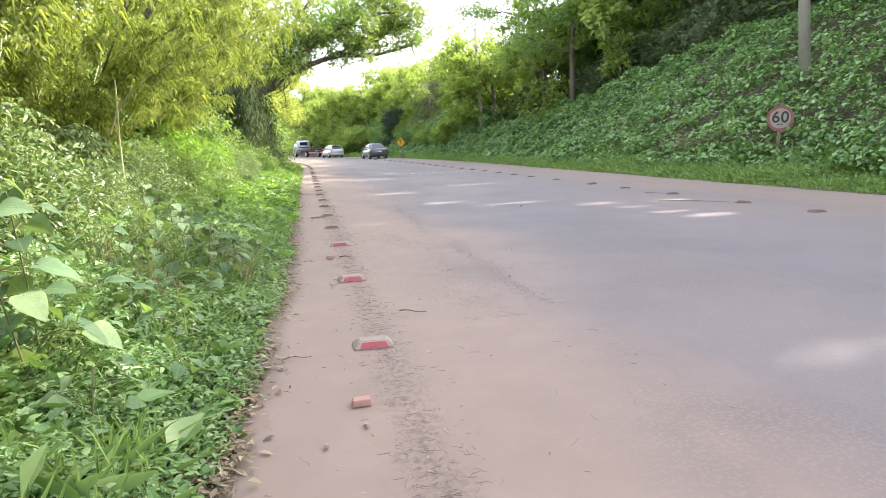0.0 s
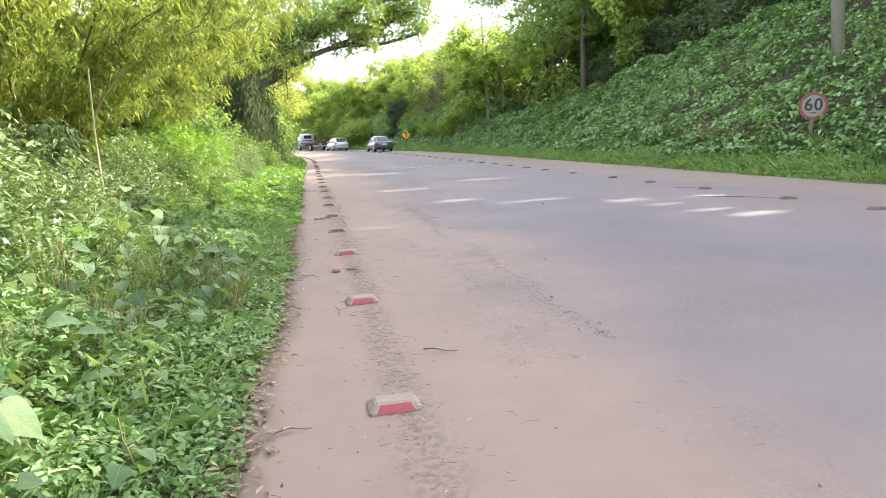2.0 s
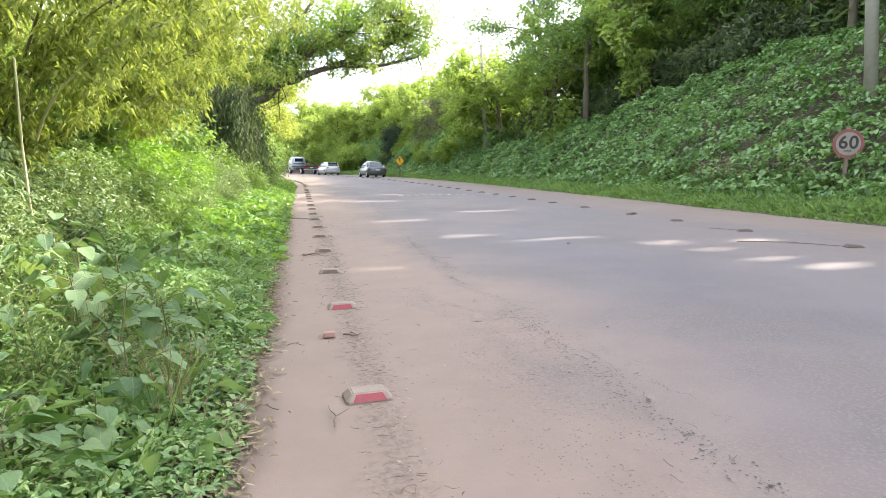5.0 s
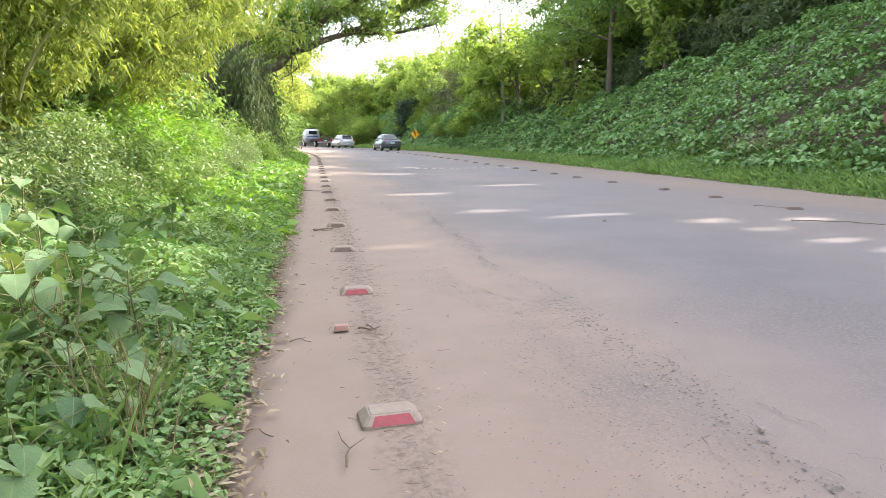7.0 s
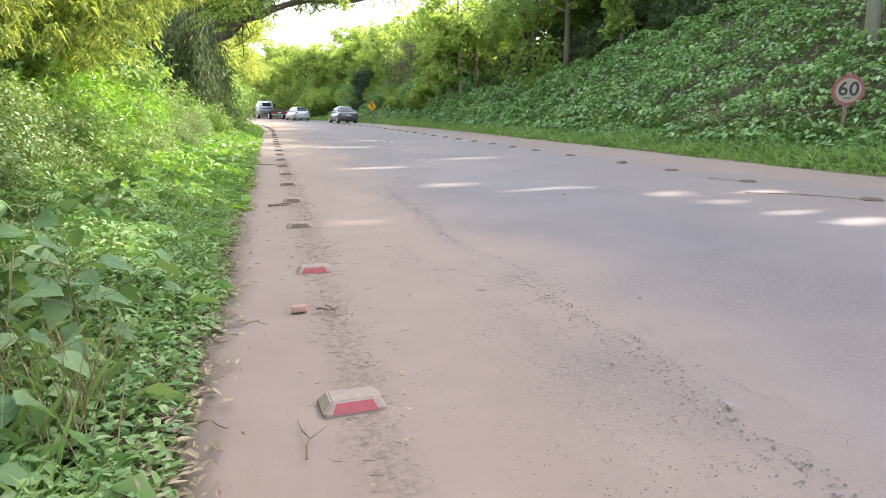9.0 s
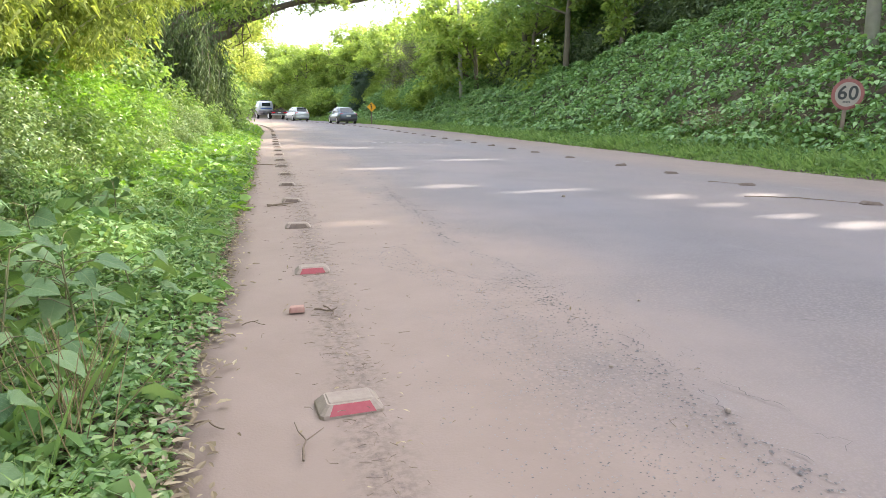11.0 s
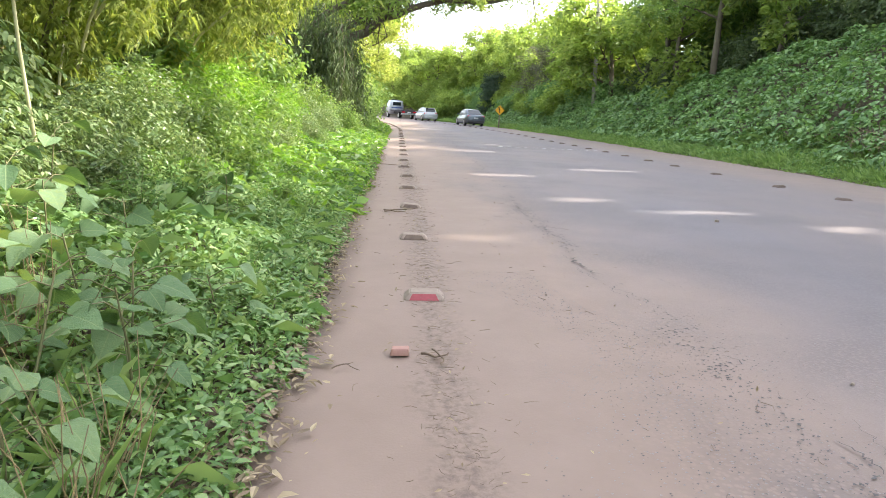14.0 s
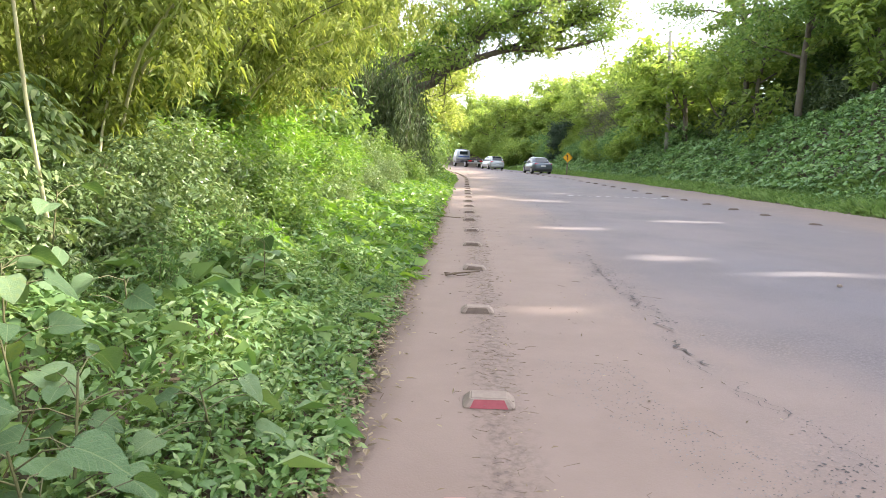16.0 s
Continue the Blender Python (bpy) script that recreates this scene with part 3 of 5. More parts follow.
for k in range(5):
    part("small_bar", box((0.022, 0.004, 0.03), (-0.07 + k * 0.033, -0.009, zc - 0.17)), SIGN_BLACK, speed)

warn = thing("warning_sign", "yellow diamond warning sign on a post", "road sign", pose(8.75, 61.5, float(land(8.75, 61.5)), 0, 0, 8))
part("post", box((0.09, 0.07, 2.4), (0, 0.05, 0.75), 0.006), POST, warn)
part("plate", box((0.62, 0.012, 0.62)), SIGN_YELLOW, warn).matrix_local = pose(0, 0, 1.55, 0, 45, 0)
part("border", box((0.56, 0.004, 0.02), (0, -0.009, 0.27)), SIGN_BLACK, warn).matrix_local = pose(0, 0, 1.55, 0, 45, 0)
bm = box((0.07, 0.005, 0.34), (0, -0.01, -0.05))
box((0.07, 0.005, 0.22), (-0.07, -0.01, 0.13), 0.0, bm)
box((0.2, 0.005, 0.07), (-0.1, -0.01, 0.2), 0.0, bm)
part("arrow", bm, SIGN_BLACK, warn).matrix_local = pose(0, 0, 1.55)

# ---- trees ----


def wander(p0, d0, length, steps, bendy, rng, rise=0.0):
    p, d, out = np.array(p0, float), np.array(d0, float), [np.array(p0, float)]
    for _ in range(steps):
        d = d + rng.normal(0, bendy, 3) + np.array([0, 0, rise])
        d /= np.linalg.norm(d)
        p = p + d * length / steps
        out.append(p)
    return np.array(out)


def grow(rng, height, spread, r, fork=0.3, limbs=8, subs=4, lean=(0, 0)):
    """Trunk and limbs of a tree as tubes, and the twig ends that carry leaves."""
    trunk = wander((0, 0, -0.3), (lean[0], lean[1], 1), height * 0.8, 9, 0.07, rng, 0.03)
    wood, limb_wood, tips = [tube(trunk, r, r * 0.3, 9)], [], []
    for k in range(limbs):
        f = fork + (1 - fork) * (k + rng.uniform(0, 0.8)) / limbs
        at = trunk[min(int(f * 9), 8)]
        a = k * 2.4 + rng.uniform(-0.5, 0.5)
        out = np.array([math.cos(a), math.sin(a), rng.uniform(0.15, 0.7)])
        limb = wander(at, out, spread * rng.uniform(0.65, 1.05), 6, 0.16, rng, 0.04)
        lw = [tube(limb, r * 0.38, r * 0.1, 6)]
        tips += [limb[-1], limb[-2], limb[3]]
        for _ in range(subs):
            j = rng.integers(2, 6)
            sub = wander(limb[j], out + rng.normal(0, 0.8, 3), spread * rng.uniform(0.3, 0.55), 4, 0.2, rng)
            lw.append(tube(sub, r * 0.14, r * 0.05, 4))
            tips += [sub[-1], sub[2]]
        limb_wood.append(lw)
    tips.append(trunk[-1])
    return wood, limb_wood, np.array(tips)


def tufts(tips, count, radius, rng, flat=0.7):
    """Leaf places round the twig ends."""
    k = rng.integers(0, len(tips), count)
    size = rng.uniform(0.5, 1.25, len(tips))[k][:, None] * radius
    off = rng.normal(size=(count, 3))
    off /= np.linalg.norm(off, axis=1, keepdims=True)
    off *= rng.uniform(0.15, 1, (count, 1)) ** 0.5
    off[:, 2] *= flat
    return tips[k] + off * size


def make_tree(name, label, material, seed, height, spread, r, count, size, fork=0.3, limbs=8, group="", ratio=0.45, clump=0.9, lean=(0, 0)):
    rng = np.random.default_rng(seed)
    wood, limb_wood, tips = grow(rng, height, spread, r, fork, limbs, lean=lean)
    ob = thing(name, label, "tree", group=group)
    raw("trunk", *joined(wood), BARK, ob, True)
    for lw in limb_wood:
        raw("limb", *joined(lw), BARK, ob, True)
    pos = tufts(tips, count, clump, rng)
    raw("crown", *leaves(pos, rng.uniform(0.7, 1.3, count) * size, rng.uniform(0.7, 1.3, count) * size * ratio, 0.45, 0.35, rng=rng), material, ob)
    return ob


def put(ob, x, y, turn, scale=1.0, dz=0.0, first=False):
    m = pose(x, y, float(land(x, y)) + dz, 0, 0, turn) @ Matrix.Scale(scale, 4)
    if first:
        ob.matrix_basis = m
        return ob
    ob_scale = ob.scale.copy()
    ob.scale = (1, 1, 1)
    new_one = copy_thing(ob, m)
    ob.scale = ob_scale
    return new_one


FOREST = "trees of the forest on the bank"
kinds = [
    make_tree("forest_tree", "tall slender forest tree with dense green crown", LEAF_TREE, 11, 12, 3.4, 0.17, 8500, 0.2, 0.36, 9, FOREST),
    make_tree("forest_tree", "forest tree with low spreading green branches", LEAF_TREE, 12, 10, 3.8, 0.2, 9000, 0.19, 0.28, 10, FOREST),
    make_tree("forest_tree", "thin forest tree with a loose high crown", LEAF_TREE, 13, 13, 2.8, 0.13, 6500, 0.21, 0.42, 8, FOREST),
    make_tree("forest_tree", "bushy yellow-green forest tree", LEAF_FAR, 14, 9, 3.4, 0.15, 4200, 0.38, 0.12, 10, FOREST, clump=0.62)]
thick = make_tree("forest_tree", "dense dark forest tree behind the bank, thickened to shade the road", LEAF_TREE, 15, 11, 3.6, 0.18, 7500, 0.36, 0.12, 11, FOREST, clump=1.15)
kinds.append(thick)
far_kinds = [
    make_tree("distant_tree", "sunlit yellow-green tree beyond the road bend", LEAF_FAR, 31, 9, 3.8, 0.2, 3600, 0.46, 0.12, 9, "trees beyond the bend", clump=0.95),
    make_tree("distant_tree", "pale green tree beyond the road bend", LEAF_FAR, 32, 12, 3.6, 0.2, 3600, 0.46, 0.2, 9, "trees beyond the bend", clump=0.95)]
kinds += far_kinds
used = set()
rng = np.random.default_rng(5)
# back rows are mostly unseen, added and scaled up to keep sun off the road
for row, (inset, gap) in enumerate(((1.8, 2.8), (5.0, 3.2), (8.2, 3.0), (13.0, 3.4), (18.5, 3.8))):
    y = -9.0 + row
    while y < (92, 92, 43, 34, 25)[row]:
        y += gap * rng.uniform(0.75, 1.3)
        if row == 1 and 46 < y < 56:
            continue
        x = RIGHT_EDGE + 1.6 + float(bank_top(y)) / 0.95 + inset + float(bend(y)) + rng.uniform(-0.8, 0.8) - (1.3 if 33 < y < 56 and row == 0 else 0)
        k = 4 if row and y < 50 else 5 + int(rng.integers(0, 2)) if row else (int(rng.integers(0, 3)) if y < 33 else (int(rng.choice([0, 3, 3])) if y < 44 else int(rng.choice([3, 5, 6]))))
        s = rng.uniform(0.8, 1.2) * (1.0 if y < 56 else 0.75) * (1.0, 1.0, 1.25, 1.45, 1.55)[row]
        put(kinds[k], x, y, rng.uniform(0, 360), s, 0.0, k not in used)
        used.add(k)
for n, (x, y, s) in enumerate(((-6.6, 41, 0.95), (-5.8, 46, 1.0), (-6.0, 51.5, 1.05), (-6.6, 57, 1.05), (-7.6, 63, 1.05), (-9.2, 70, 1.1), (-11, 77, 1.1), (-9.5, 44, 1.2), (-10, 54, 1.2), (-12, 66, 1.2))):
    put(kinds[3], x, y, n * 77, s)

verge_tree = make_tree("verge_tree", "sunlit yellow-green tree leaning over the road", LEAF_BAMBOO, 16, 9.5, 4.0, 0.17, 8000, 0.23, 0.3, 10, "trees leaning over the road", clump=0.8, lean=(0.18, 0))
for n, (x, y, s) in enumerate(((-4.4, 44.5, 0.95), (-3.9, 51, 1.0), (-4.6, 58.5, 1.05), (-6.2, 66, 1.05))):
    put(verge_tree, x, y, (0, 20, -25, 10)[n], s, 0.0, n == 0)

# far trees beyond the bend; unseen ones behind added for closing and bounced light
spots = []
for k in range(46):
    y = 92 + 55 * rng.random()
    x0 = RIGHT_EDGE + 2.5 + float(bend(y))
    x = x0 + rng.uniform(0, 26) if k % 2 else rng.uniform(-14, 8) + 0.0
    if LEFT_EDGE - 3.5 + float(bend(y)) < x < x0:
        x = x0 + rng.uniform(0, 6)
    spots.append((x, y, rng.uniform(0.6, 0.95)))
spots += [(x, -32 + rng.uniform(-6, 6), 1.0) for x in (-16, -10, -5, 14, 20, 27)] + [(-13, -18, 1), (-11, -8, 1), (-14, 2, 1), (-15, 12, 1), (-14, 22, 1), (-16, 33, 1), (-13, 44, 1), (-12, 56, 1), (-14, 68, 1), (-19, 80, 1)]
for n, (x, y, s) in enumerate(spots):
    put(far_kinds[n % 2], x, y, rng.uniform(0, 360), s)

wispy = make_tree("distant_tree", "thin tall pale tree above the far treeline", LEAF_DULL, 33, 13, 2.2, 0.14, 1300, 0.36, 0.5, 7, "trees beyond the bend", clump=0.7)
for n, (x, y, s) in enumerate(((13.0, 120, 1.15), (8.5, 124, 0.9), (16.5, 116, 0.95))):
    put(wispy, x, y, n * 80, s, 0.0, n == 0)

# the dark columnar tree and the dull twiggy one beside the bend
dark = make_tree("columnar_tree", "dark green narrow columnar tree by the bend", LEAF_DARK, 43, 5.2, 1.1, 0.14, 6000, 0.22, 0.05, 14, clump=0.8)
put(dark, 9.6, 73, 0, 1.0, 0.0, True)
dull = make_tree("twiggy_tree", "dull grey-green twiggy tree on the bank", LEAF_DULL, 42, 6.5, 2.6, 0.16, 3600, 0.16, 0.1, 10, clump=0.8)
put(dull, 13.0, 62, 40, 1.0, 0.0, True)
put(dull, 12.2, 66, 140, 0.9)

# the great tree whose limb arches over the road
rng = np.random.default_rng(77)
great = thing("arching_tree", "large leaning tree arching a limb over the road", "tree", pose(-6.3, 33, float(land(-6.3, 33)) - 1.0))
trunk = np.array([(-0.1, 0, 0.2), (0.2, -0.2, 1.0), (0.7, -0.6, 1.9), (1.4, -1.1, 2.7), (2.2, -1.5, 3.2)])
raw("trunk", *tube(trunk, 0.5, 0.3, 12), BARK, great, True)
back = np.array([(0.2, 0, 1.2), (-0.3, 0.6, 3), (-0.6, 1.0, 5.5), (-0.4, 1.2, 8.5)])
raw("trunk", *tube(back, 0.4, 0.15, 10), BARK, great, True)
arms = [(np.array([(2.0, -1.4, 3.1), (3.3, -1.8, 3.15), (4.3, -2.0, 3.45), (5.3, -2.0, 4.3), (6.2, -2.0, 4.7), (7.2, -2.0, 5.0), (8.6, -2.0, 5.15), (10.0, -1.9, 5.2), (11.3, -1.9, 5.6)]), 0.22, 0.05),
        (np.array([(2.0, -1.4, 3.2), (3.5, -1.6, 3.8), (4.8, -1.8, 4.3), (6.0, -1.8, 5.2), (7.4, -1.6, 6.2), (9.2, -1.4, 7.1)]), 0.17, 0.05),
        (np.array([(1.8, -1.2, 3.0), (2.8, -1.3, 4.2), (3.9, -1.4, 4.8), (5.0, -1.5, 5.7), (6.2, -1.3, 7.0), (7.0, -1.0, 8.4)]), 0.16, 0.05),
        (np.array([(5.3, -2.0, 4.3), (6.0, -2.2, 5.0), (7.0, -2.4, 5.9), (8.6, -2.4, 6.7), (10.6, -2.2, 7.0)]), 0.13, 0.04),
        (np.array([(7.2, -2.0, 5.0), (8.4, -1.5, 5.6), (9.8, -1.2, 6.0), (11.0, -1.2, 6.6)]), 0.09, 0.03),
        (np.array([(-0.4, 0.8, 4.0), (-1.5, -0.6, 5.6), (-2.4, -1.6, 7.2)]), 0.17, 0.05),
        (np.array([(-0.5, 1.0, 5.5), (1.0, 0.8, 7.4), (3.0, 0.4, 8.8), (5.0, 0.2, 9.6)]), 0.16, 0.05),
        (np.array([(0.8, -0.6, 2.2), (0.8, -1.6, 4.6), (1.2, -2.2, 6.6), (1.8, -2.8, 8.0)]), 0.16, 0.05)]
tips = []
for line, r0, r1 in arms:
    t = np.linspace(0, 1, 14)
    s = np.linspace(0, 1, len(line))
    p = np.stack([np.interp(t, s, line[:, k]) for k in range(3)], 1) + rng.normal(0, 0.05, (14, 3))
    pieces = [tube(p, r0, r1, 8)]
    for j in range(4, 14):
        for _ in range(3):
            sub = wander(p[j], rng.normal(0, 0.45, 3) + np.array([0.35, -0.1, 0.6]), rng.uniform(0.8, 1.9), 4, 0.25, rng)
            pieces.append(tube(sub, 0.035, 0.012, 4))
            tips += [sub[-1], sub[-1], sub[2]]
    raw("limb", *joined(pieces), BARK, great, True)
tips = np.array(tips)
tips = tips[tips[:, 2] > 4.0]
n = 27000
pos = tufts(tips, n, 0.7, rng)
pick = bumps(pos[:, 0] * 1.5, pos[:, 2] * 1.5 + pos[:, 1], 1.0) + 0.12 * (7.5 - pos[:, 0]) > 0.1
for chosen, material in ((pick, LEAF_ARCH), (~pick, LEAF_FAR)):
    m = int(chosen.sum())
    raw("crown", *leaves(pos[chosen], rng.uniform(0.13, 0.27, m), rng.uniform(0.05, 0.085, m), 0.4, 0.45, rng=rng), material, great)
vines = []
for k in range(34):
    x0 = rng.uniform(-1.5, 4.0)
    top = np.array([x0, rng.uniform(-2.2, 0.5), 4.0 + x0 * 0.28])
    drop = rng.uniform(0.8, 2.8)
    vines.append(tube([top, top + (0.05, 0.02, -drop * 0.5), top + (rng.normal(0, 0.12), 0.05, -drop)], 0.012, 0.006, 4))
raw("vines", *joined(vines), BARK, great, True)

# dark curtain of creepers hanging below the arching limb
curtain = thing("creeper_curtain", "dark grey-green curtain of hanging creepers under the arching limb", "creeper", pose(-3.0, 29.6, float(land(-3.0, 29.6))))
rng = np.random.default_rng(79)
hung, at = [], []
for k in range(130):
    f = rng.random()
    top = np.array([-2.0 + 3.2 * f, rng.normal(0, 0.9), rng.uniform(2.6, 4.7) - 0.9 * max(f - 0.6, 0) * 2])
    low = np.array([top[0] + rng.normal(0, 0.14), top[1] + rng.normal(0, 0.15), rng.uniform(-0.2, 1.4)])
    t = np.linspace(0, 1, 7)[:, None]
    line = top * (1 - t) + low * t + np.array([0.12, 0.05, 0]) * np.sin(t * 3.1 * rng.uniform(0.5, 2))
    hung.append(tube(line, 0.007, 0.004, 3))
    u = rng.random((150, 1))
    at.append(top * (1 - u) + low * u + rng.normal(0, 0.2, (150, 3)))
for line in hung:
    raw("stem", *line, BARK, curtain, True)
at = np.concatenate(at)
raw("foliage", *leaves(at, rng.uniform(0.08, 0.2, len(at)), rng.uniform(0.025, 0.05, len(at)), 0.25, 0.9, rng=rng, lean=np.array([0, 0, -0.5])), LEAF_VINE_SHADE, curtain)

# second dark stem in the bamboo
stem = thing("leaning_tree", "dark thin leaning tree among the bamboo", "tree", pose(-4.4, 16.5, float(land(-4.4, 16.5))))
rng = np.random.default_rng(78)
line = np.array([(0, 0, -0.3), (0.0, 0, 1.0), (0.1, 0, 1.9), (0.3, 0, 2.7), (0.75, 0, 3.6), (1.3, -0.1, 4.5), (1.9, -0.2, 5.4)])
raw("trunk", *tube(line, 0.13, 0.06, 8), BARK, stem, True)
for a, b in ((3, (0.45, -0.1, 4.6)), (5, (1.2, 0.3, 6.2)), (2, (-0.9, -0.4, 3.6))):
    raw("limb", *tube([line[a], (line[a] + b) / 2 + rng.normal(0, 0.1, 3), np.array(b)], 0.06, 0.02, 6), BARK, stem, True)
pos = tufts(np.array([(1.9, -0.2, 5.9), (0.4, -0.2, 5.6), (1.2, 0.3, 6.4), (-0.9, 0.4, 4.4), (2.4, 0, 6.6)]), 2600, 1.0, rng)
raw("crown", *leaves(pos, 0.14, 0.045, 0.4, 0.5, rng=rng), LEAF_TREE, stem)

# ---- bamboo ----


def make_bamboo(seed, culms, height, count):
    rng = np.random.default_rng(seed)
    ob = thing("bamboo_clump", "arching yellow-green bamboo clump with drooping leaves", "bamboo", group="bamboo along the verge")
    tips = []
    for k in range(culms):
        a = rng.uniform(0, math.tau)
        base = np.array([math.cos(a), math.sin(a), 0]) * rng.uniform(0.1, 0.8)
        p = wander(base + (0, 0, -0.2), (math.cos(a) * 0.25, math.sin(a) * 0.25, 1), height * rng.uniform(0.7, 1.05), 12, 0.05, rng, -0.02)
        over = np.linspace(0, 1, 13) ** 2.2
        p += np.stack([math.cos(a) * over * 2.2, math.sin(a) * over * 2.2, -over * 1.2], 1)
        raw("culm", *tube(p, 0.032, 0.008, 6), CULM if k % 3 == 0 else STALK, ob, True)
        for j in range(2, 13):
            for _ in range(6):
                tips.append(p[j] + rng.normal(0, 0.42, 3) * (1, 1, 0.6))
    tips = np.array(tips)
    pos = tufts(tips, count, 0.2, rng, 0.9)
    raw("foliage", *leaves(pos, rng.uniform(0.075, 0.155, count), rng.uniform(0.015, 0.027, count), 0.3, 0.9, rng=rng), LEAF_BAMBOO, ob)
    return ob


bam = [make_bamboo(51, 11, 7.5, 25000), make_bamboo(52, 9, 6.5, 21000)]
rng = np.random.default_rng(6)
used = set()
for n, (x, y, s) in enumerate([(-4.3, 8.9, 0.72), (-4.2, 11.9, 0.8), (-4.4, 5.4, 0.75), (-4.3, 14.8, 0.8), (-4.3, 2.2, 0.75), (-5.2, 3.5, 1.0), (-5.0, 7.5, 0.95), (-5.4, 10.4, 1.05), (-4.9, 13.2, 1.0), (-5.3, 16.0, 1.05), (-5.0, 20.4, 1.1), (-6.3, 23.2, 1.05), (-7.6, 6.0, 1.1), (-7.8, 12.0, 1.15), (-8.0, 18.4, 1.2), (-8.2, 25.0, 1.2)]):
    put(bam[n % 2], x, y, rng.uniform(0, 360), s, 0.0, n % 2 not in used)
    used.add(n % 2)

# ---- fern and withered fronds at the bamboo's foot ----


def make_fern(name, label, at, material, size, fronds, hang, seed):
    rng = np.random.default_rng(seed)
    ob = thing(name, label, "fern", pose(*at))
    for k in range(fronds):
        a = k * 2.4
        d = np.array([math.cos(a), math.sin(a), 0])
        t = np.linspace(0, 1, 14)[:, None]
        line = d * size * t * 0.9 + np.array([0, 0, 1.0]) * size * (0.55 * t * (1 - hang) - (0.5 + hang) * t * t)
        s = np.cross(d, (0, 0, 1.0))
        pos = np.repeat(line[1:], 2, 0)
        side = np.tile(np.array([[1.0], [-1.0]]), (13, 1)) * s + d * 0.5 + (0, 0, -0.25)
        v, f = leaves(pos, np.repeat(size * 0.3 * np.sin(np.linspace(0.5, 2.9, 13)), 2), 0.06 * size, 0.6, 0.3, lean=side * 6, rng=rng)
        raw("frond", *joined([tube(line, 0.012, 0.004, 4), (v, f)]), material, ob)


make_fern("fern", "bright green fern with arching fronds", (-4.15, 24.2, 1.75), LEAF_LIME, 1.0, 9, 0.0, 3)
make_fern("withered_fern", "withered brown hanging fronds among the bamboo", (-4.5, 25.6, 3.5), DRY_LEAF, 0.8, 8, 0.7, 4)

# ---- shrubs ----


def make_shrub(name, label, material, seed, radius, height, count, length, width, group, droop=0.4, cat="shrub"):
    rng = np.random.default_rng(seed)
    ob = thing(name, label, cat, group=group)
    stems, tips = [], []
    for k in range(16):
        a, f = k * 2.4, math.sqrt((k + 0.5) / 16)
        end = np.array([math.cos(a) * radius * f, math.sin(a) * radius * f, height * (1 - 0.55 * f * f) * rng.uniform(0.75, 1.1)])
        p = np.array([(0, 0, -0.2), end * (0.3, 0.3, 0.5), end])
        if k % 2:
            stems.append(tube(p, 0.018 * min(radius, 1), 0.006 * min(radius, 1), 5))
        for u in (0.35, 0.55, 0.75, 0.9, 1.0):
            for _ in range(2):
                tips.append(end * (u ** 0.7, u ** 0.7, u) + rng.normal(0, 0.16, 3) * radius)
    for s in stems:
        raw("stem", *s, STALK, ob, True)
    pos = tufts(np.array(tips), count, 0.26 * radius + 0.1, rng, 0.8)
    pos[:, 2] = np.maximum(pos[:, 2], -0.1)
    raw("foliage", *leaves(pos, rng.uniform(0.7, 1.3, count) * length, rng.uniform(0.7, 1.3, count) * width, 0.45, droop, fine="oval" if cat == "shrub" and length < 0.17 else False, rng=rng), material, ob)
    return ob


sh_dark = make_shrub("shrub", "dense grey-green shrub with pointed glossy leaves", LEAF_SHRUB, 61, 1.1, 1.7, 6500, 0.11, 0.036, "shrubs on the verge")
sh_lime = make_shrub("lime_shrub", "bright lime-green feathery shrub in the sun", LEAF_LIME, 62, 1.0, 1.5, 7500, 0.12, 0.026, "lime shrubs", 0.3)
sh_tree = make_shrub("shrub", "yellow-green leafy shrub under the trees", LEAF_TREE, 63, 1.3, 2.0, 6000, 0.15, 0.055, "shrubs on the verge")
sh_bank = make_shrub("bank_shrub", "dark leafy shrub at the forest edge", LEAF_BANK, 64, 1.4, 1.6, 4500, 0.18, 0.09, "shrubs at the forest edge")
used = set()
rng = np.random.default_rng(8)


def shrub(kind, x, y, s):
    put(kind, x, y, rng.uniform(0, 360), s, 0.0, kind.name not in used)
    used.add(kind.name)


def make_spray_shrub(seed, name, label, material, radius, height, sprays, leaflet, group):
    """Arching twigs, each with leaflets hanging in pairs."""
    rng = np.random.default_rng(seed)
    ob = thing(name, label, "shrub", group=group)
    for k in range(sprays):
        a, f = k * 2.4, math.sqrt((k + 0.5) / sprays)
        d = np.array([math.cos(a), math.sin(a), 0])
        start = d * radius * 0.5 * f + (0, 0, height * (1 - 0.7 * f * f) * rng.uniform(0.55, 0.95))
        t = np.linspace(0, 1, 11)[:, None]
        reach = radius * rng.uniform(0.4, 0.7)
        line = start + d * reach * t + np.array([0, 0, 1.0]) * reach * (0.6 * t - 0.85 * t * t)
        if k % 3 == 0:
            raw("stem", *tube([(0, 0, -0.2), start * (0.4, 0.4, 0.6), start], 0.014, 0.007, 5), STALK, ob, True)
        side = np.tile(np.array([[1.0], [-1.0]]), (10, 1)) * np.cross(d, (0, 0, 1.0)) + d * 0.55 + (0, 0, -0.5)
        ln = np.repeat(leaflet * np.sin(np.linspace(0.9, 2.6, 10)), 2) * rng.uniform(0.8, 1.2, 20)
        v, f3 = leaves(np.repeat(line[1:], 2, 0), ln, ln * 0.36, 0.6, 0.3, lean=side * 4, fine="oval", rng=rng)
        raw("spray", *joined([tube(line, 0.005, 0.002, 4), (v, f3)]), material, ob)
    return ob


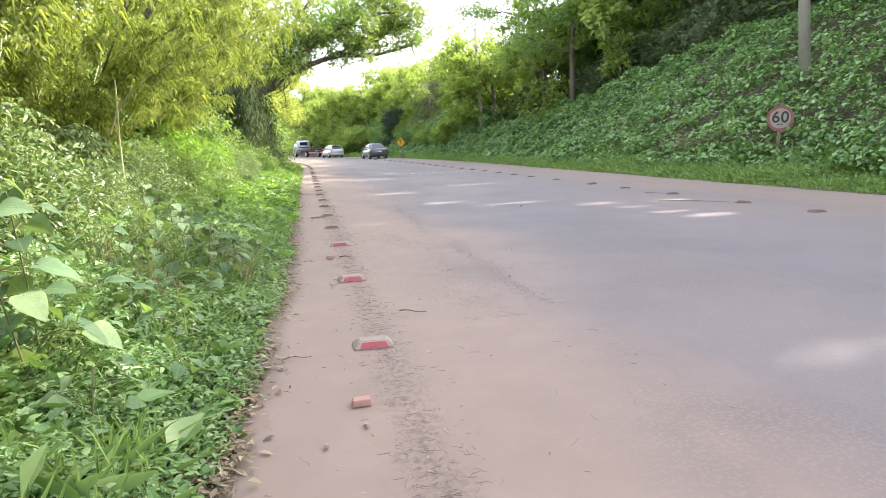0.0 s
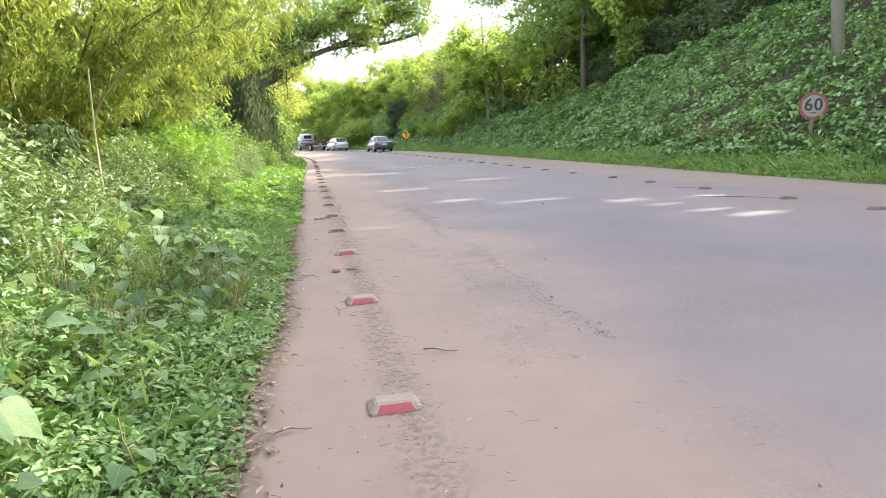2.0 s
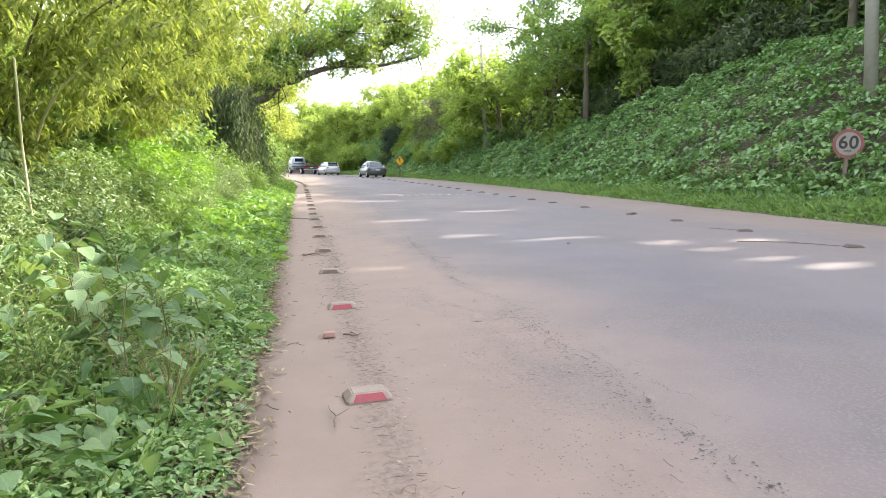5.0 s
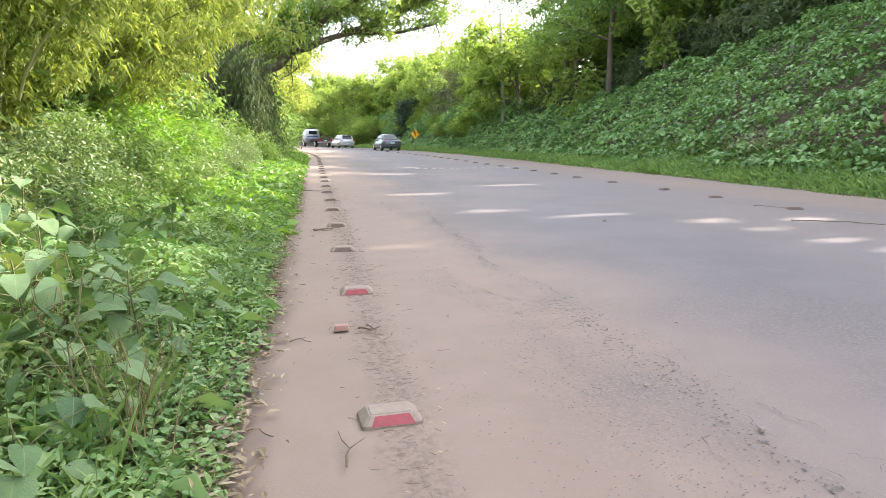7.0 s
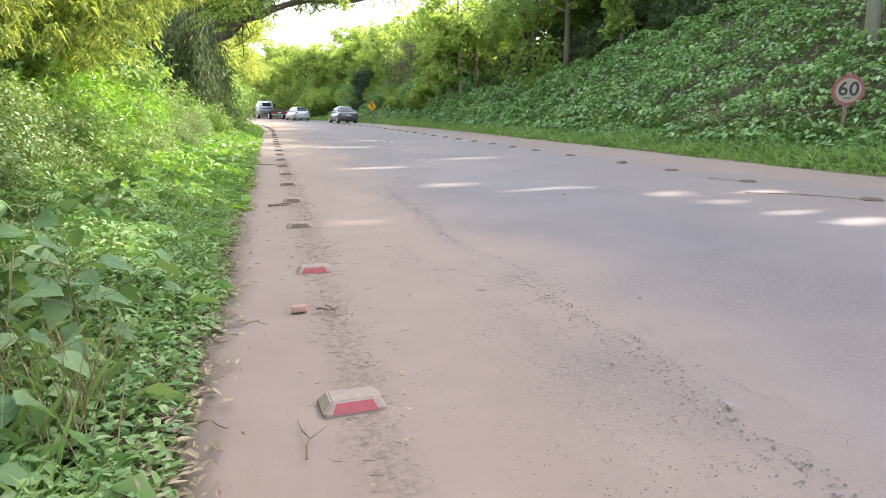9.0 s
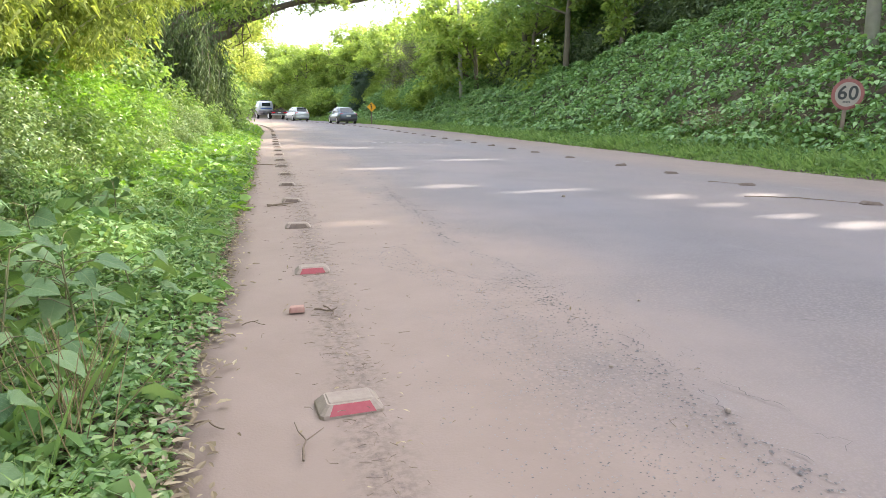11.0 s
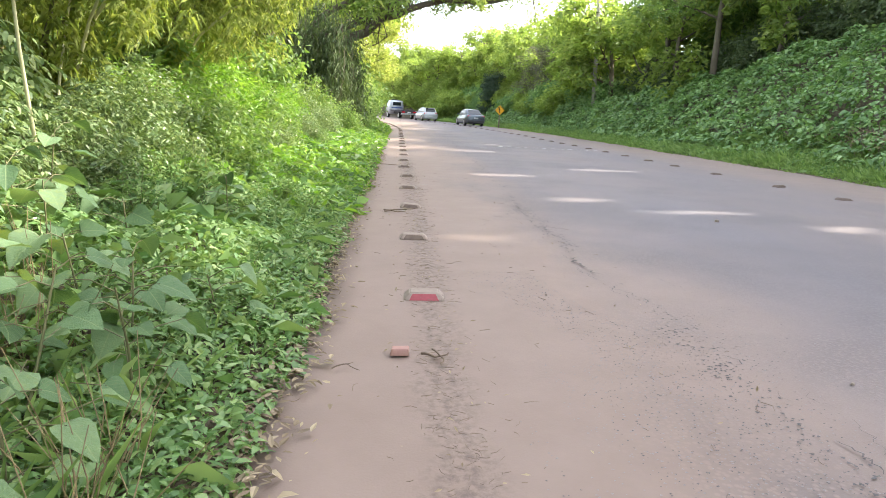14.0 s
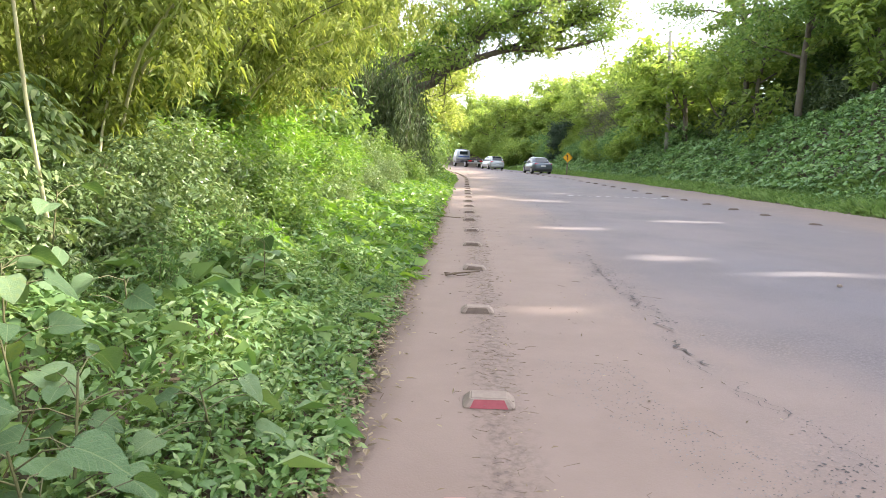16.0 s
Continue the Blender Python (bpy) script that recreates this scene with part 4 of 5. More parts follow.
sh_spray = make_spray_shrub(67, "pinnate_shrub", "glossy green shrub with drooping pinnate leaves", LEAF_SHRUB, 1.0, 1.9, 90, 0.15, "pinnate shrubs in the thicket")
sh_spray_small = make_spray_shrub(68, "pinnate_shrub", "grey-green shrub with small pinnate leaves", LEAF_SHRUB, 0.9, 1.5, 110, 0.1, "pinnate shrubs in the thicket")
for x, y, s in ((-3.0, 4.0, 0.75), (-3.4, 7.4, 0.75), (-3.6, 9.9, 0.8), (-3.2, 11.6, 0.6), (-3.9, 14.0, 0.7), (-3.9, 5.5, 0.9)):
    shrub(sh_spray, x, y, s)
for x, y, s in ((-2.8, 5.6, 0.65), (-2.9, 8.9, 0.65), (-3.1, 10.6, 0.65), (-2.9, 12.6, 0.6), (-3.6, 12.8, 0.8), (-3.6, 16.2, 0.8), (-3.5, 3.0, 0.9)):
    shrub(sh_spray_small, x, y, s)
for x, y, s in ((-3.0, 2.4, 1.0), (-2.9, 6.4, 0.7), (-3.5, 8.6, 0.6), (-4.2, 6.9, 0.9), (-3.9, 3.4, 1.0), (-4.0, 24.5, 0.9), (-3.6, 29.0, 1.1), (-3.3, 31.5, 1.1), (-4.2, 30.5, 1.3)):
    shrub(sh_dark, x, y, s)
for x, y, s in ((-3.3, 12.8, 0.72), (-3.5, 15.0, 0.95), (-3.6, 17.2, 1.0), (-3.2, 19.2, 0.8), (-3.0, 14.0, 0.5), (-3.4, 21.5, 0.8), (-2.6, 36.5, 0.8)):
    shrub(sh_lime, x, y, s)
for x, y, s in ((-4.4, 14.0, 1.0), (-4.6, 18.6, 1.1), (-4.4, 22.0, 1.2), (-3.0, 25.5, 0.7), (-2.9, 33.8, 0.9), (-2.5, 38.5, 0.9), (-2.7, 41.5, 1.2), (-3.2, 45, 1.5), (-3.6, 49, 1.7), (-4.2, 53.5, 1.8), (-4.8, 58, 1.9), (-5.6, 63, 2.0), (-6.8, 69, 2.0), (-8.2, 75, 2.1), (-10, 82, 2.2), (-12.2, 89, 2.3), (-4.6, 40, 2.0), (-5.4, 46.5, 2.4), (-6.2, 54, 2.4), (-7.4, 62, 2.5)):
    shrub(sh_tree, x, y, s)
for k in range(44):
    y = -6 + k * 2.2 + rng.uniform(-0.6, 0.6)
    x = RIGHT_EDGE + 1.4 + float(bank_top(y)) / 0.95 + float(bend(y)) + rng.uniform(-0.5, 1.6)
    shrub(sh_bank, x + (1.2 if 14 < y < 52 else 0), y, rng.uniform(0.35, 0.6) if 14 < y < 52 else rng.uniform(0.7, 1.2))
# shade under the trees is put into these shrubs' dark leaf colour
sh_under = make_shrub("understorey_shrub", "shrub coloured dark for the deep shade under the forest", LEAF_VINE_SHADE, 69, 1.5, 2.4, 4200, 0.2, 0.08, "shrubs in the forest shade")
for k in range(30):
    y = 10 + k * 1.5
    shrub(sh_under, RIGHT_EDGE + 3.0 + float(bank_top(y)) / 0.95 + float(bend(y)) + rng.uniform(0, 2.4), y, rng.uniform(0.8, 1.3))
sh_far = make_shrub("shrub", "pale yellow-green shrub beside the bend", LEAF_FAR, 70, 1.3, 2.0, 4200, 0.2, 0.08, "shrubs beside the bend")
for k in range(16):
    y = 50 + k * 3.0
    shrub(sh_far if k % 3 else sh_bank, RIGHT_EDGE + 2.3 + float(bend(y)) + rng.uniform(-0.2, 1.2) + (1.5 if y < 54 else 0), y, rng.uniform(0.8, 1.2))
for k in range(22):
    y = 84 + k * 2.6
    shrub(sh_far, RIGHT_EDGE + 2.2 + float(bend(y)) + rng.uniform(-0.5, 2.0), y, rng.uniform(1.2, 1.9))

for x, y, s in ((-2.3, 12.4, 0.4), (-2.7, 13.6, 0.5), (-2.2, 15.6, 0.36), (-2.7, 16.9, 0.5), (-2.1, 18.6, 0.4), (-2.6, 20.4, 0.5), (-2.2, 22.8, 0.45), (-2.6, 24.0, 0.55), (-2.0, 27.5, 0.5), (-2.4, 30.0, 0.6), (-1.9, 33.0, 0.5)):
    shrub(sh_dark if rng.random() < 0.5 else sh_tree, x, y, s)
for x, y, s in ((-2.75, 9.9, 0.5), (-2.9, 11.1, 0.55), (-3.0, 12.0, 0.6), (-2.7, 8.2, 0.45)):
    shrub(sh_dark, x, y, s)

# pale dry canes leaning out of the thicket
for a, b in (((-2.62, 9.15, 0.6), (-2.5, 8.75, 2.1)), ((-3.5, 11.3, 1.3), (-3.45, 11.8, 2.7)), ((-4.0, 19.0, 1.0), (-3.9, 20.9, 4.3)), ((-4.2, 21.4, 1.2), (-3.6, 23.2, 4.2)), ((-3.7, 15.2, 1.3), (-3.6, 15.6, 3.2)), ((-4.3, 13.2, 1.6), (-3.9, 14.2, 3.6)), ((-3.3, 7.2, 1.2), (-3.1, 7.4, 2.5))):
    a, b = np.array(a), np.array(b)
    foot = np.array([a[0] - (b - a)[0] * 0.6, a[1] - (b - a)[1] * 0.4, float(land(a[0], a[1])) - 0.1])
    tagged(raw("dry_cane", *tube([foot, a, (a + b) / 2 + rng.normal(0, 0.02, 3), b], 0.016, 0.009, 6), CULM, smooth=True), "pale dry bamboo cane leaning from the thicket", "cane", "dry canes")

# ---- low cover on the verge ----
rng = np.random.default_rng(9)


def cover(count, y0, y1, power, size, fine, inner=3.4, rate=0.0):
    y = y0 + (y1 - y0) * rng.random(count) ** power
    left = rng.random(count) ** 0.85 * inner
    x = LEFT_EDGE + bend(y) - left + 0.05 + 0.07 * bumps(y, y * 0.2, 2.6, 1.0) - 0.16 * np.clip((6.5 - y) / 3.5, 0, 1)
    tall = (0.05 + 0.2 * np.clip(left, 0, 1.1) + 0.12 * np.clip(left - 1.1, 0, 3)) * (1 + 0.45 * bumps(x, y, 1.7) + 0.3 * bumps(x, y, 4.1, 2.0))
    z = np.maximum(land(x, y), 0.0) + np.clip(tall, 0.03, None) * rng.random(count) ** 0.45
    s = size * rng.uniform(0.55, 1.4, count) * (1 + rate * (y - y0))
    return leaves(np.stack([x, y, z], 1), s, s * rng.uniform(0.26, 0.56, count), 0.6, 0.35, fine=fine, rng=rng)


tagged(raw("ground_cover", *joined([cover(64000, 1.2, 13, 1.25, 0.052, "oval"), cover(20000, 1.2, 13, 1.2, 0.046, True, 0.7), cover(6000, 1.2, 13, 1.2, 0.09, True)]), LEAF_COVER), "dense low green creeping plants on the verge", "ground cover", kind="stuff")
tagged(raw("ground_cover", *joined([cover(26000, 12.5, 60, 1.5, 0.09, False, 3.2, 0.03), cover(5000, 11, 30, 1.2, 0.15, True, 3.2)]), LEAF_LIME), "bright green creeping plants along the verge", "ground cover", kind="stuff")
tagged(raw("ground_cover", *joined([cover(30000, 12.0, 60, 1.6, 0.085, False, 3.2, 0.03), cover(26000, -14, 1.9, 0.75, 0.09, "oval"), cover(46000, -16, 60, 1.0, 0.22, False, 12.0)]), LEAF_COVER), "dense low green creeping plants on the verge", "ground cover", kind="stuff")


def blades(count, x0, x1, y0, y1, tall, wide, power=1.0, right=True):
    y = y0 + (y1 - y0) * rng.random(count) ** power
    u = rng.random(count)
    x = (RIGHT_EDGE if right else LEFT_EDGE) + bend(y) + x0 + (x1 - x0) * u + (0.14 * bumps(y, y * 0.4, 1.1, 2.0) if right else 0)
    z = land(x, y) - 0.02
    t = tall * rng.uniform(0.5, 1.3, count) * (1 + 0.4 * bumps(x, y, 1.3)) * (0.45 + 0.55 * np.clip(u * 4, 0, 1))
    grow_w = wide * (1 + 0.02 * y)
    return leaves(np.stack([x, y, z], 1), t, grow_w, 0.1, 0.35, lean=np.array([-0.3, 0, 1.7]), fine=False, rng=rng)


tagged(raw("verge_grass", *blades(66000, -0.05, 2.3, -6, 90, 0.46, 0.022, 1.5), GRASS), "fresh green grass along the foot of the bank", "grass", kind="stuff")
tagged(raw("grass", *blades(6500, -2.6, -0.3, 1.2, 16, 0.32, 0.012, 1.4, False), GRASS), "thin green grass blades among the creepers", "grass", kind="stuff")

n = 16000
y = -6 + 80 * rng.random(n) ** 1.4
xr = RIGHT_EDGE + rng.uniform(0.05, 2.2, n)
x = xr + bend(y)
pos = np.stack([x, y, land(x, y) + rng.uniform(0.05, 0.32, n) * np.clip((xr - RIGHT_EDGE) * 2, 0.3, 1)], 1)
s = rng.uniform(0.05, 0.13, n) * (1 + 0.01 * np.clip(y, 0, None))
tagged(raw("verge_weeds", *leaves(pos, s, s * 0.45, 0.5, 0.3, rng=rng), LEAF_COVER), "leafy weeds mixed into the verge grass", "weeds", kind="stuff")

# the creeper blanket on the bank
n = 145000
y = -4 + 84 * rng.random(n) ** 1.35
top = bank_top(y)
u = rng.random(n)
xr = RIGHT_EDGE + 1.35 + u * (top / 0.95 + 1.6)
x = xr + bend(y)
lift = 0.12 + 0.26 * bumps(x * 1.2, y, 1.0) + 0.3 * bumps(x * 2, y, 2.6, 3.0)
z = land(x, y)
pos = np.stack([x, y, z], 1) + np.array([-0.7, 0, 0.72]) * (np.clip(lift, -0.15, None) + 0.3 * rng.random(n) ** 0.6)[:, None]
s = rng.uniform(0.5, 1.4, n) * 0.135 * (1 + 0.008 * np.clip(y, 0, None))
tagged(raw("bank_creeper", *leaves(pos, s, s * rng.uniform(0.5, 0.75, n), 0.55, 0.35, lean=np.array([-0.45, 0, 0]), fine="oval", rng=rng), LEAF_BANK), "dense dark green creeper covering the steep bank", "creeper", kind="stuff")
n = 900
pos = np.stack([12.5 + rng.normal(0, 0.35, n), 19.5 + rng.normal(0, 1.2, n), 0.95 + rng.normal(0, 0.2, n)], 1)
tagged(raw("dry_brush", *leaves(pos, 0.11, 0.04, 0.4, 0.4, rng=rng), DRY_LEAF), "withered brown brush at the foot of the bank", "dry brush", kind="stuff")

# ---- broad-leaved plants near the path ----


def heart_leaf(rng, long=True):
    """One broad leaf, base at the origin, along +y, cupped along the midrib."""
    out = [(0.0, 0.0), (0.2, -0.12), (0.38, -0.06), (0.47, 0.1), (0.48, 0.26), (0.42, 0.44), (0.32, 0.62), (0.18, 0.82), (0.0, 1.0)] if not long else [(0.0, 0.0), (0.12, 0.04), (0.23, 0.14), (0.31, 0.3), (0.32, 0.46), (0.26, 0.64), (0.17, 0.8), (0.08, 0.92), (0.0, 1.0)]
    bm = bmesh.new()
    curl, cup = rng.uniform(0.25, 0.6), rng.uniform(0.1, 0.45)

    def z(x, y):
        return abs(x) * cup - curl * max(y, 0) ** 2 * 0.5 + 0.035 * math.sin(y * 15 + abs(x) * 14 + 9 * curl) * (0.3 + abs(x) * 2)
    mid = [bm.verts.new((0, y, z(0, y) - 0.012)) for _, y in out]
    for sgn in (-1, 1):
        inner = [bm.verts.new((sgn * x * 0.52, y * 0.97 + 0.015, z(x * 0.52, y))) for x, y in out[1:-1]]
        outer = [bm.verts.new((sgn * x, y, z(x, y) - 0.02)) for x, y in out[1:-1]]
        for row_a, row_b in ((mid[1:-1], inner), (inner, outer)):
            for i in range(len(row_a) - 1):
                f = (row_a[i], row_a[i + 1], row_b[i + 1], row_b[i])
                bm.faces.new(f if sgn < 0 else f[::-1])
        for a, b, c in ((mid[0], mid[1], inner[0]), (mid[0], inner[0], outer[0]), (mid[-1], inner[-1], mid[-2]), (mid[-1], outer[-1], inner[-1])):
            bm.faces.new((a, b, c) if sgn < 0 else (a, c, b))
    me = bpy.data.meshes.new("leaf")
    bm.normal_update()
    bm.to_mesh(me)
    bm.free()
    for poly in me.polygons:
        poly.use_smooth = True
    me.materials.append(LEAF_VEINED)
    return me


rng = np.random.default_rng(10)
HEARTS, LONGS = [heart_leaf(rng, False) for _ in range(4)], [heart_leaf(rng) for _ in range(4)]


def broad_plant(x, y, height, size, count, pool, label, spread=0.35):
    ob = thing("broadleaf_plant", label, "plant", pose(x, y, float(land(x, y)) - 0.02), "broad-leaved plants on the verge")
    lean = rng.normal(0, 0.12, 2)
    top = np.array([lean[0] * height, lean[1] * height, height * 0.92])
    stalks = [tube([(0, 0, -0.05), top * 0.5 + (0.01, 0, 0), top], 0.006, 0.003, 6)]
    for k in range(count):
        f = 0.25 + 0.75 * (k + 0.5) / count
        a = k * 2.4 + rng.uniform(-0.4, 0.4)
        at = top * f
        reach = spread * rng.uniform(0.35, 0.9) * (1.15 - 0.6 * f)
        base = at + np.array([math.cos(a) * reach, math.sin(a) * reach, reach * rng.uniform(0.1, 0.5)])
        stalks.append(tube([at, (at + base) / 2 + (0, 0, 0.02), base], 0.0025, 0.002, 4))
        leaf = new("leaf", pool[k % 4])
        leaf.parent = ob
        s = size * rng.uniform(0.5, 1.05)
        leaf.matrix_local = Matrix.Translation(base) @ Euler((0, 0, a - math.pi / 2)).to_matrix().to_4x4() @ Euler((rng.uniform(-0.7, 0.15), rng.normal(0, 0.35), 0)).to_matrix().to_4x4() @ Matrix.Scale(s, 4)
    raw("stem", *joined(stalks), STALK, ob, True)


HL, LL = "green plant with broad heart-shaped leaves", "green plant with long pointed leaves"
for x, y, h, s, c, pool, label in (
        (-1.72, 3.75, 1.12, 0.18, 15, HEARTS, "tall plant with large pale heart-shaped leaves"),
        (-1.95, 3.3, 0.95, 0.17, 11, HEARTS, "tall plant with large pale heart-shaped leaves"),
        (-1.66, 3.5, 1.2, 0.19, 18, HEARTS, "tall plant with large pale heart-shaped leaves"), (-1.9, 3.95, 1.0, 0.17, 14, HEARTS, "tall plant with large pale heart-shaped leaves"),
        (-1.55, 6.75, 0.6, 0.15, 13, HEARTS, HL), (-1.22, 7.05, 0.5, 0.13, 12, HEARTS, HL), (-1.8, 7.6, 0.66, 0.15, 12, HEARTS, HL), (-1.65, 6.2, 0.6, 0.14, 12, LONGS, LL), (-2.1, 8.0, 0.7, 0.16, 12, LONGS, LL), (-1.35, 5.3, 0.4, 0.12, 11, HEARTS, HL), (-1.15, 6.1, 0.42, 0.12, 11, HEARTS, HL),
        (-1.08, 6.75, 0.5, 0.15, 10, HEARTS, HL), (-1.32, 6.45, 0.58, 0.16, 9, HEARTS, HL), (-1.02, 7.6, 0.32, 0.15, 6, HEARTS, HL),
        (-1.5, 7.3, 0.5, 0.16, 8, HEARTS, HL), (-2.4, 8.7, 0.85, 0.2, 12, LONGS, LL), (-2.25, 8.2, 0.6, 0.17, 8, LONGS, LL),
        (-1.3, 5.0, 0.36, 0.13, 9, HEARTS, HL), (-1.12, 4.3, 0.3, 0.085, 8, HEARTS, HL), (-1.6, 4.5, 0.45, 0.15, 9, HEARTS, HL), (-1.9, 6.1, 0.6, 0.16, 10, HEARTS, HL),
        (-1.3, 3.0, 0.35, 0.085, 9, HEARTS, HL), (-1.75, 2.7, 0.45, 0.1, 9, HEARTS, HL), (-2.2, 4.9, 0.7, 0.18, 10, LONGS, LL), (-1.75, 8.4, 0.5, 0.15, 8, HEARTS, HL),
        (-1.2, 5.7, 0.3, 0.13, 7, HEARTS, HL), (-1.5, 5.5, 0.42, 0.14, 8, LONGS, LL), (-2.0, 7.2, 0.6, 0.17, 9, HEARTS, HL), (-2.6, 10.2, 0.7, 0.18, 9, LONGS, LL),
        (-1.0, 3.6, 0.24, 0.085, 7, HEARTS, HL), (-1.35, 2.2, 0.35, 0.085, 8, HEARTS, HL), (-1.6, 10.0, 0.5, 0.16, 8, HEARTS, HL), (-2.7, 6.9, 0.9, 0.18, 10, LONGS, LL)):
    broad_plant(x, y, h, s, c, pool, label)
# slender weeds that stand above the creepers
sh_weed = make_shrub("weed", "slender green weed with many small leaves", LEAF_COVER, 65, 0.26, 0.75, 420, 0.06, 0.024, "weeds on the verge", cat="weed")
sh_grey = make_shrub("weed", "grey-green feathery weed with drooping leaves", LEAF_SHRUB, 66, 0.3, 0.8, 520, 0.07, 0.018, "weeds on the verge", 0.6, cat="weed")
for k in range(46):
    y = 2.2 + 9.5 * rng.random()
    x = -1.25 - 1.7 * rng.random() ** 0.8
    shrub(sh_weed if k % 2 else sh_grey, x, y, rng.uniform(0.45, 1.05) * (0.55 + 0.3 * (-x - 1.2)))

# tall dry weed stalks
for x, y, h in ((-0.91, 5.95, 0.5), (-0.97, 6.09, 0.45), (-0.95, 6.23, 0.5), (-1.5, 6.9, 0.5), (-1.7, 7.3, 0.6), (-1.3, 4.7, 0.5), (-1.55, 5.2, 0.6), (-1.9, 5.6, 0.75)):
    pieces = []
    for k in range(11):
        b = np.array([rng.normal(0, 0.05), rng.normal(0, 0.05), -0.05])
        e = b + (rng.normal(0, 0.13), rng.normal(0, 0.11), h * rng.uniform(0.7, 1.05))
        pieces.append(tube([b, (b + e) / 2 + rng.normal(0, 0.02, 3), e], 0.003, 0.0012, 4))
    ob = thing("dry_weed", "dry brown weed stalks among the creepers", "weed", pose(x, y, float(land(x, y))), "dry weeds")
    for stalk in pieces:
        raw("stalk", *stalk, STRAW, ob, True)

# grass tufts
n = 130
tp = np.stack([rng.normal(0, 0.07, n), rng.normal(0, 0.07, n), np.zeros(n)], 1)
tuft = tagged(raw("grass_tuft", *leaves(tp, rng.uniform(0.2, 0.48, n), 0.014, 0.15, 0.55, lean=np.array([0, 0, 1.2]), fine=True, rng=rng), GRASS), "bright green arching grass tuft", "grass tuft", "grass tufts")
for k, (x, y, s) in enumerate(((-1.25, 4.15, 1.0), (-1.4, 4.6, 1.1), (-1.05, 4.7, 0.8), (-0.95, 5.6, 0.6), (-1.5, 3.5, 1.0), (-1.2, 3.4, 0.8), (-1.1, 2.7, 0.9), (-1.7, 5.8, 1.0), (-1.0, 6.2, 0.5), (-1.35, 8.6, 0.8))):
    put(tuft, x, y, k * 47, s, 0.0, k == 0)

# ---- litter on the road edge ----
n = 7500
y = 1.2 + 20 * rng.random(n) ** 1.5
x = LEFT_EDGE + bend(y) - 0.16 * np.clip((6.5 - y) / 3.5, 0, 1) + 0.03 + rng.normal(-0.03, 0.075, n) + 0.05 * bumps(y, y * 0.2, 2.6, 1.0)
s = rng.uniform(0.02, 0.065, n)
pos = np.stack([x, y, np.maximum(land(x, y), 0.012) + rng.uniform(0.003, 0.03, n)], 1)
tagged(raw("leaf_litter", *leaves(pos, s, s * rng.uniform(0.25, 0.5, n), 0.9, 0.08, fine=True, rng=rng, level=0.12), DRY_LEAF), "dry brown and straw leaves along the road edge", "leaf litter", kind="stuff")
n = 650
y = 2 + 22 * rng.random(n) ** 1.3
x = np.where(rng.random(n) < 0.6, rng.normal(0.05, 0.13, n), rng.uniform(-0.6, 1.4, n)) + bend(y)
s = rng.uniform(0.012, 0.035, n)
pos = np.stack([x, y, np.full(n, 0.02)], 1)
tagged(raw("leaf_scraps", *leaves(pos, s, s * 0.4, 0.85, 0.02, rng=rng), DRY_LEAF), "small dry leaf scraps scattered on the road", "leaf litter", kind="stuff")
pieces = []
for k in range(1700):
    y0 = 2.2 + 16 * rng.random() ** 1.25
    heap = 0.5 + 0.5 * math.sin(y0 * 2.9 + 1.0)
    if rng.random() > 0.35 + heap:
        continue
    c = np.array([rng.normal(0.07, 0.085), y0, 0.02 + rng.uniform(0, 0.012)])
    a, ln = rng.uniform(0, math.tau), rng.uniform(0.01, 0.055)
    d = np.array([math.cos(a), math.sin(a), 0]) * ln / 2
    pieces.append(tube([c - d, c + rng.normal(0, ln * 0.14, 3) * (1, 1, 0.2), c + d], 0.0014, 0.0007, 4))
for k in range(190):
    c = np.array([rng.uniform(-0.55, 1.6), 2.2 + 14 * rng.random(), 0.02])
    a, ln = rng.uniform(0, math.tau), rng.uniform(0.02, 0.08)
    d = np.array([math.cos(a), math.sin(a), 0]) * ln / 2
    pieces.append(tube([c - d, c + rng.normal(0, ln * 0.15, 3) * (1, 1, 0.2), c + d], 0.0014, 0.0007, 4))
tagged(raw("twig_litter", *joined(pieces), TWIG), "fine dry twigs gathered along the stud line", "twig litter", kind="stuff")


def twig(points, r, label="dark dry twig lying on the road"):
    p = np.array(points, float)
    t, s = np.linspace(0, 1, 9), np.linspace(0, 1, len(p))
    ln = np.hypot(*(p[-1] - p[0]))
    line = np.stack([np.interp(t, s, p[:, 0]) + rng.normal(0, ln * 0.012, 9), np.interp(t, s, p[:, 1]) + rng.normal(0, ln * 0.012, 9), 0.02 + r * 0.4 + 0.006 * np.sin(t * 6)], 1)
    side = line[4] + np.array([rng.normal(0, ln * 0.2), rng.normal(0, ln * 0.2), 0.004])
    tagged(raw("twig", *joined([tube(line, r * 0.7, r * 0.3, 6), tube([line[4], (line[4] + side) / 2, side], r * 0.4, r * 0.2, 5)]), TWIG, smooth=True), label, "twig", "loose twigs")


twig([(0.27, 4.8), (0.36, 4.76), (0.46, 4.72)], 0.008)
twig([(-0.28, 11.5), (-0.16, 11.6), (-0.02, 11.75), (0.05, 11.78)], 0.016, "dark branch lying beside a road stud")
twig([(-0.3, 11.62), (-0.17, 11.5), (-0.05, 11.6)], 0.012, "dark branch lying beside a road stud")
twig([(-0.56, 6.06), (-0.5, 6.07), (-0.44, 6.0)], 0.008)
twig([(-0.18, 5.72), (-0.165, 5.85), (-0.2, 6.0)], 0.006)
twig([(-0.03, 7.34), (0.03, 7.3), (0.1, 7.36)], 0.01)
twig([(0.02, 7.4), (0.07, 7.28), (0.05, 7.2)], 0.007)
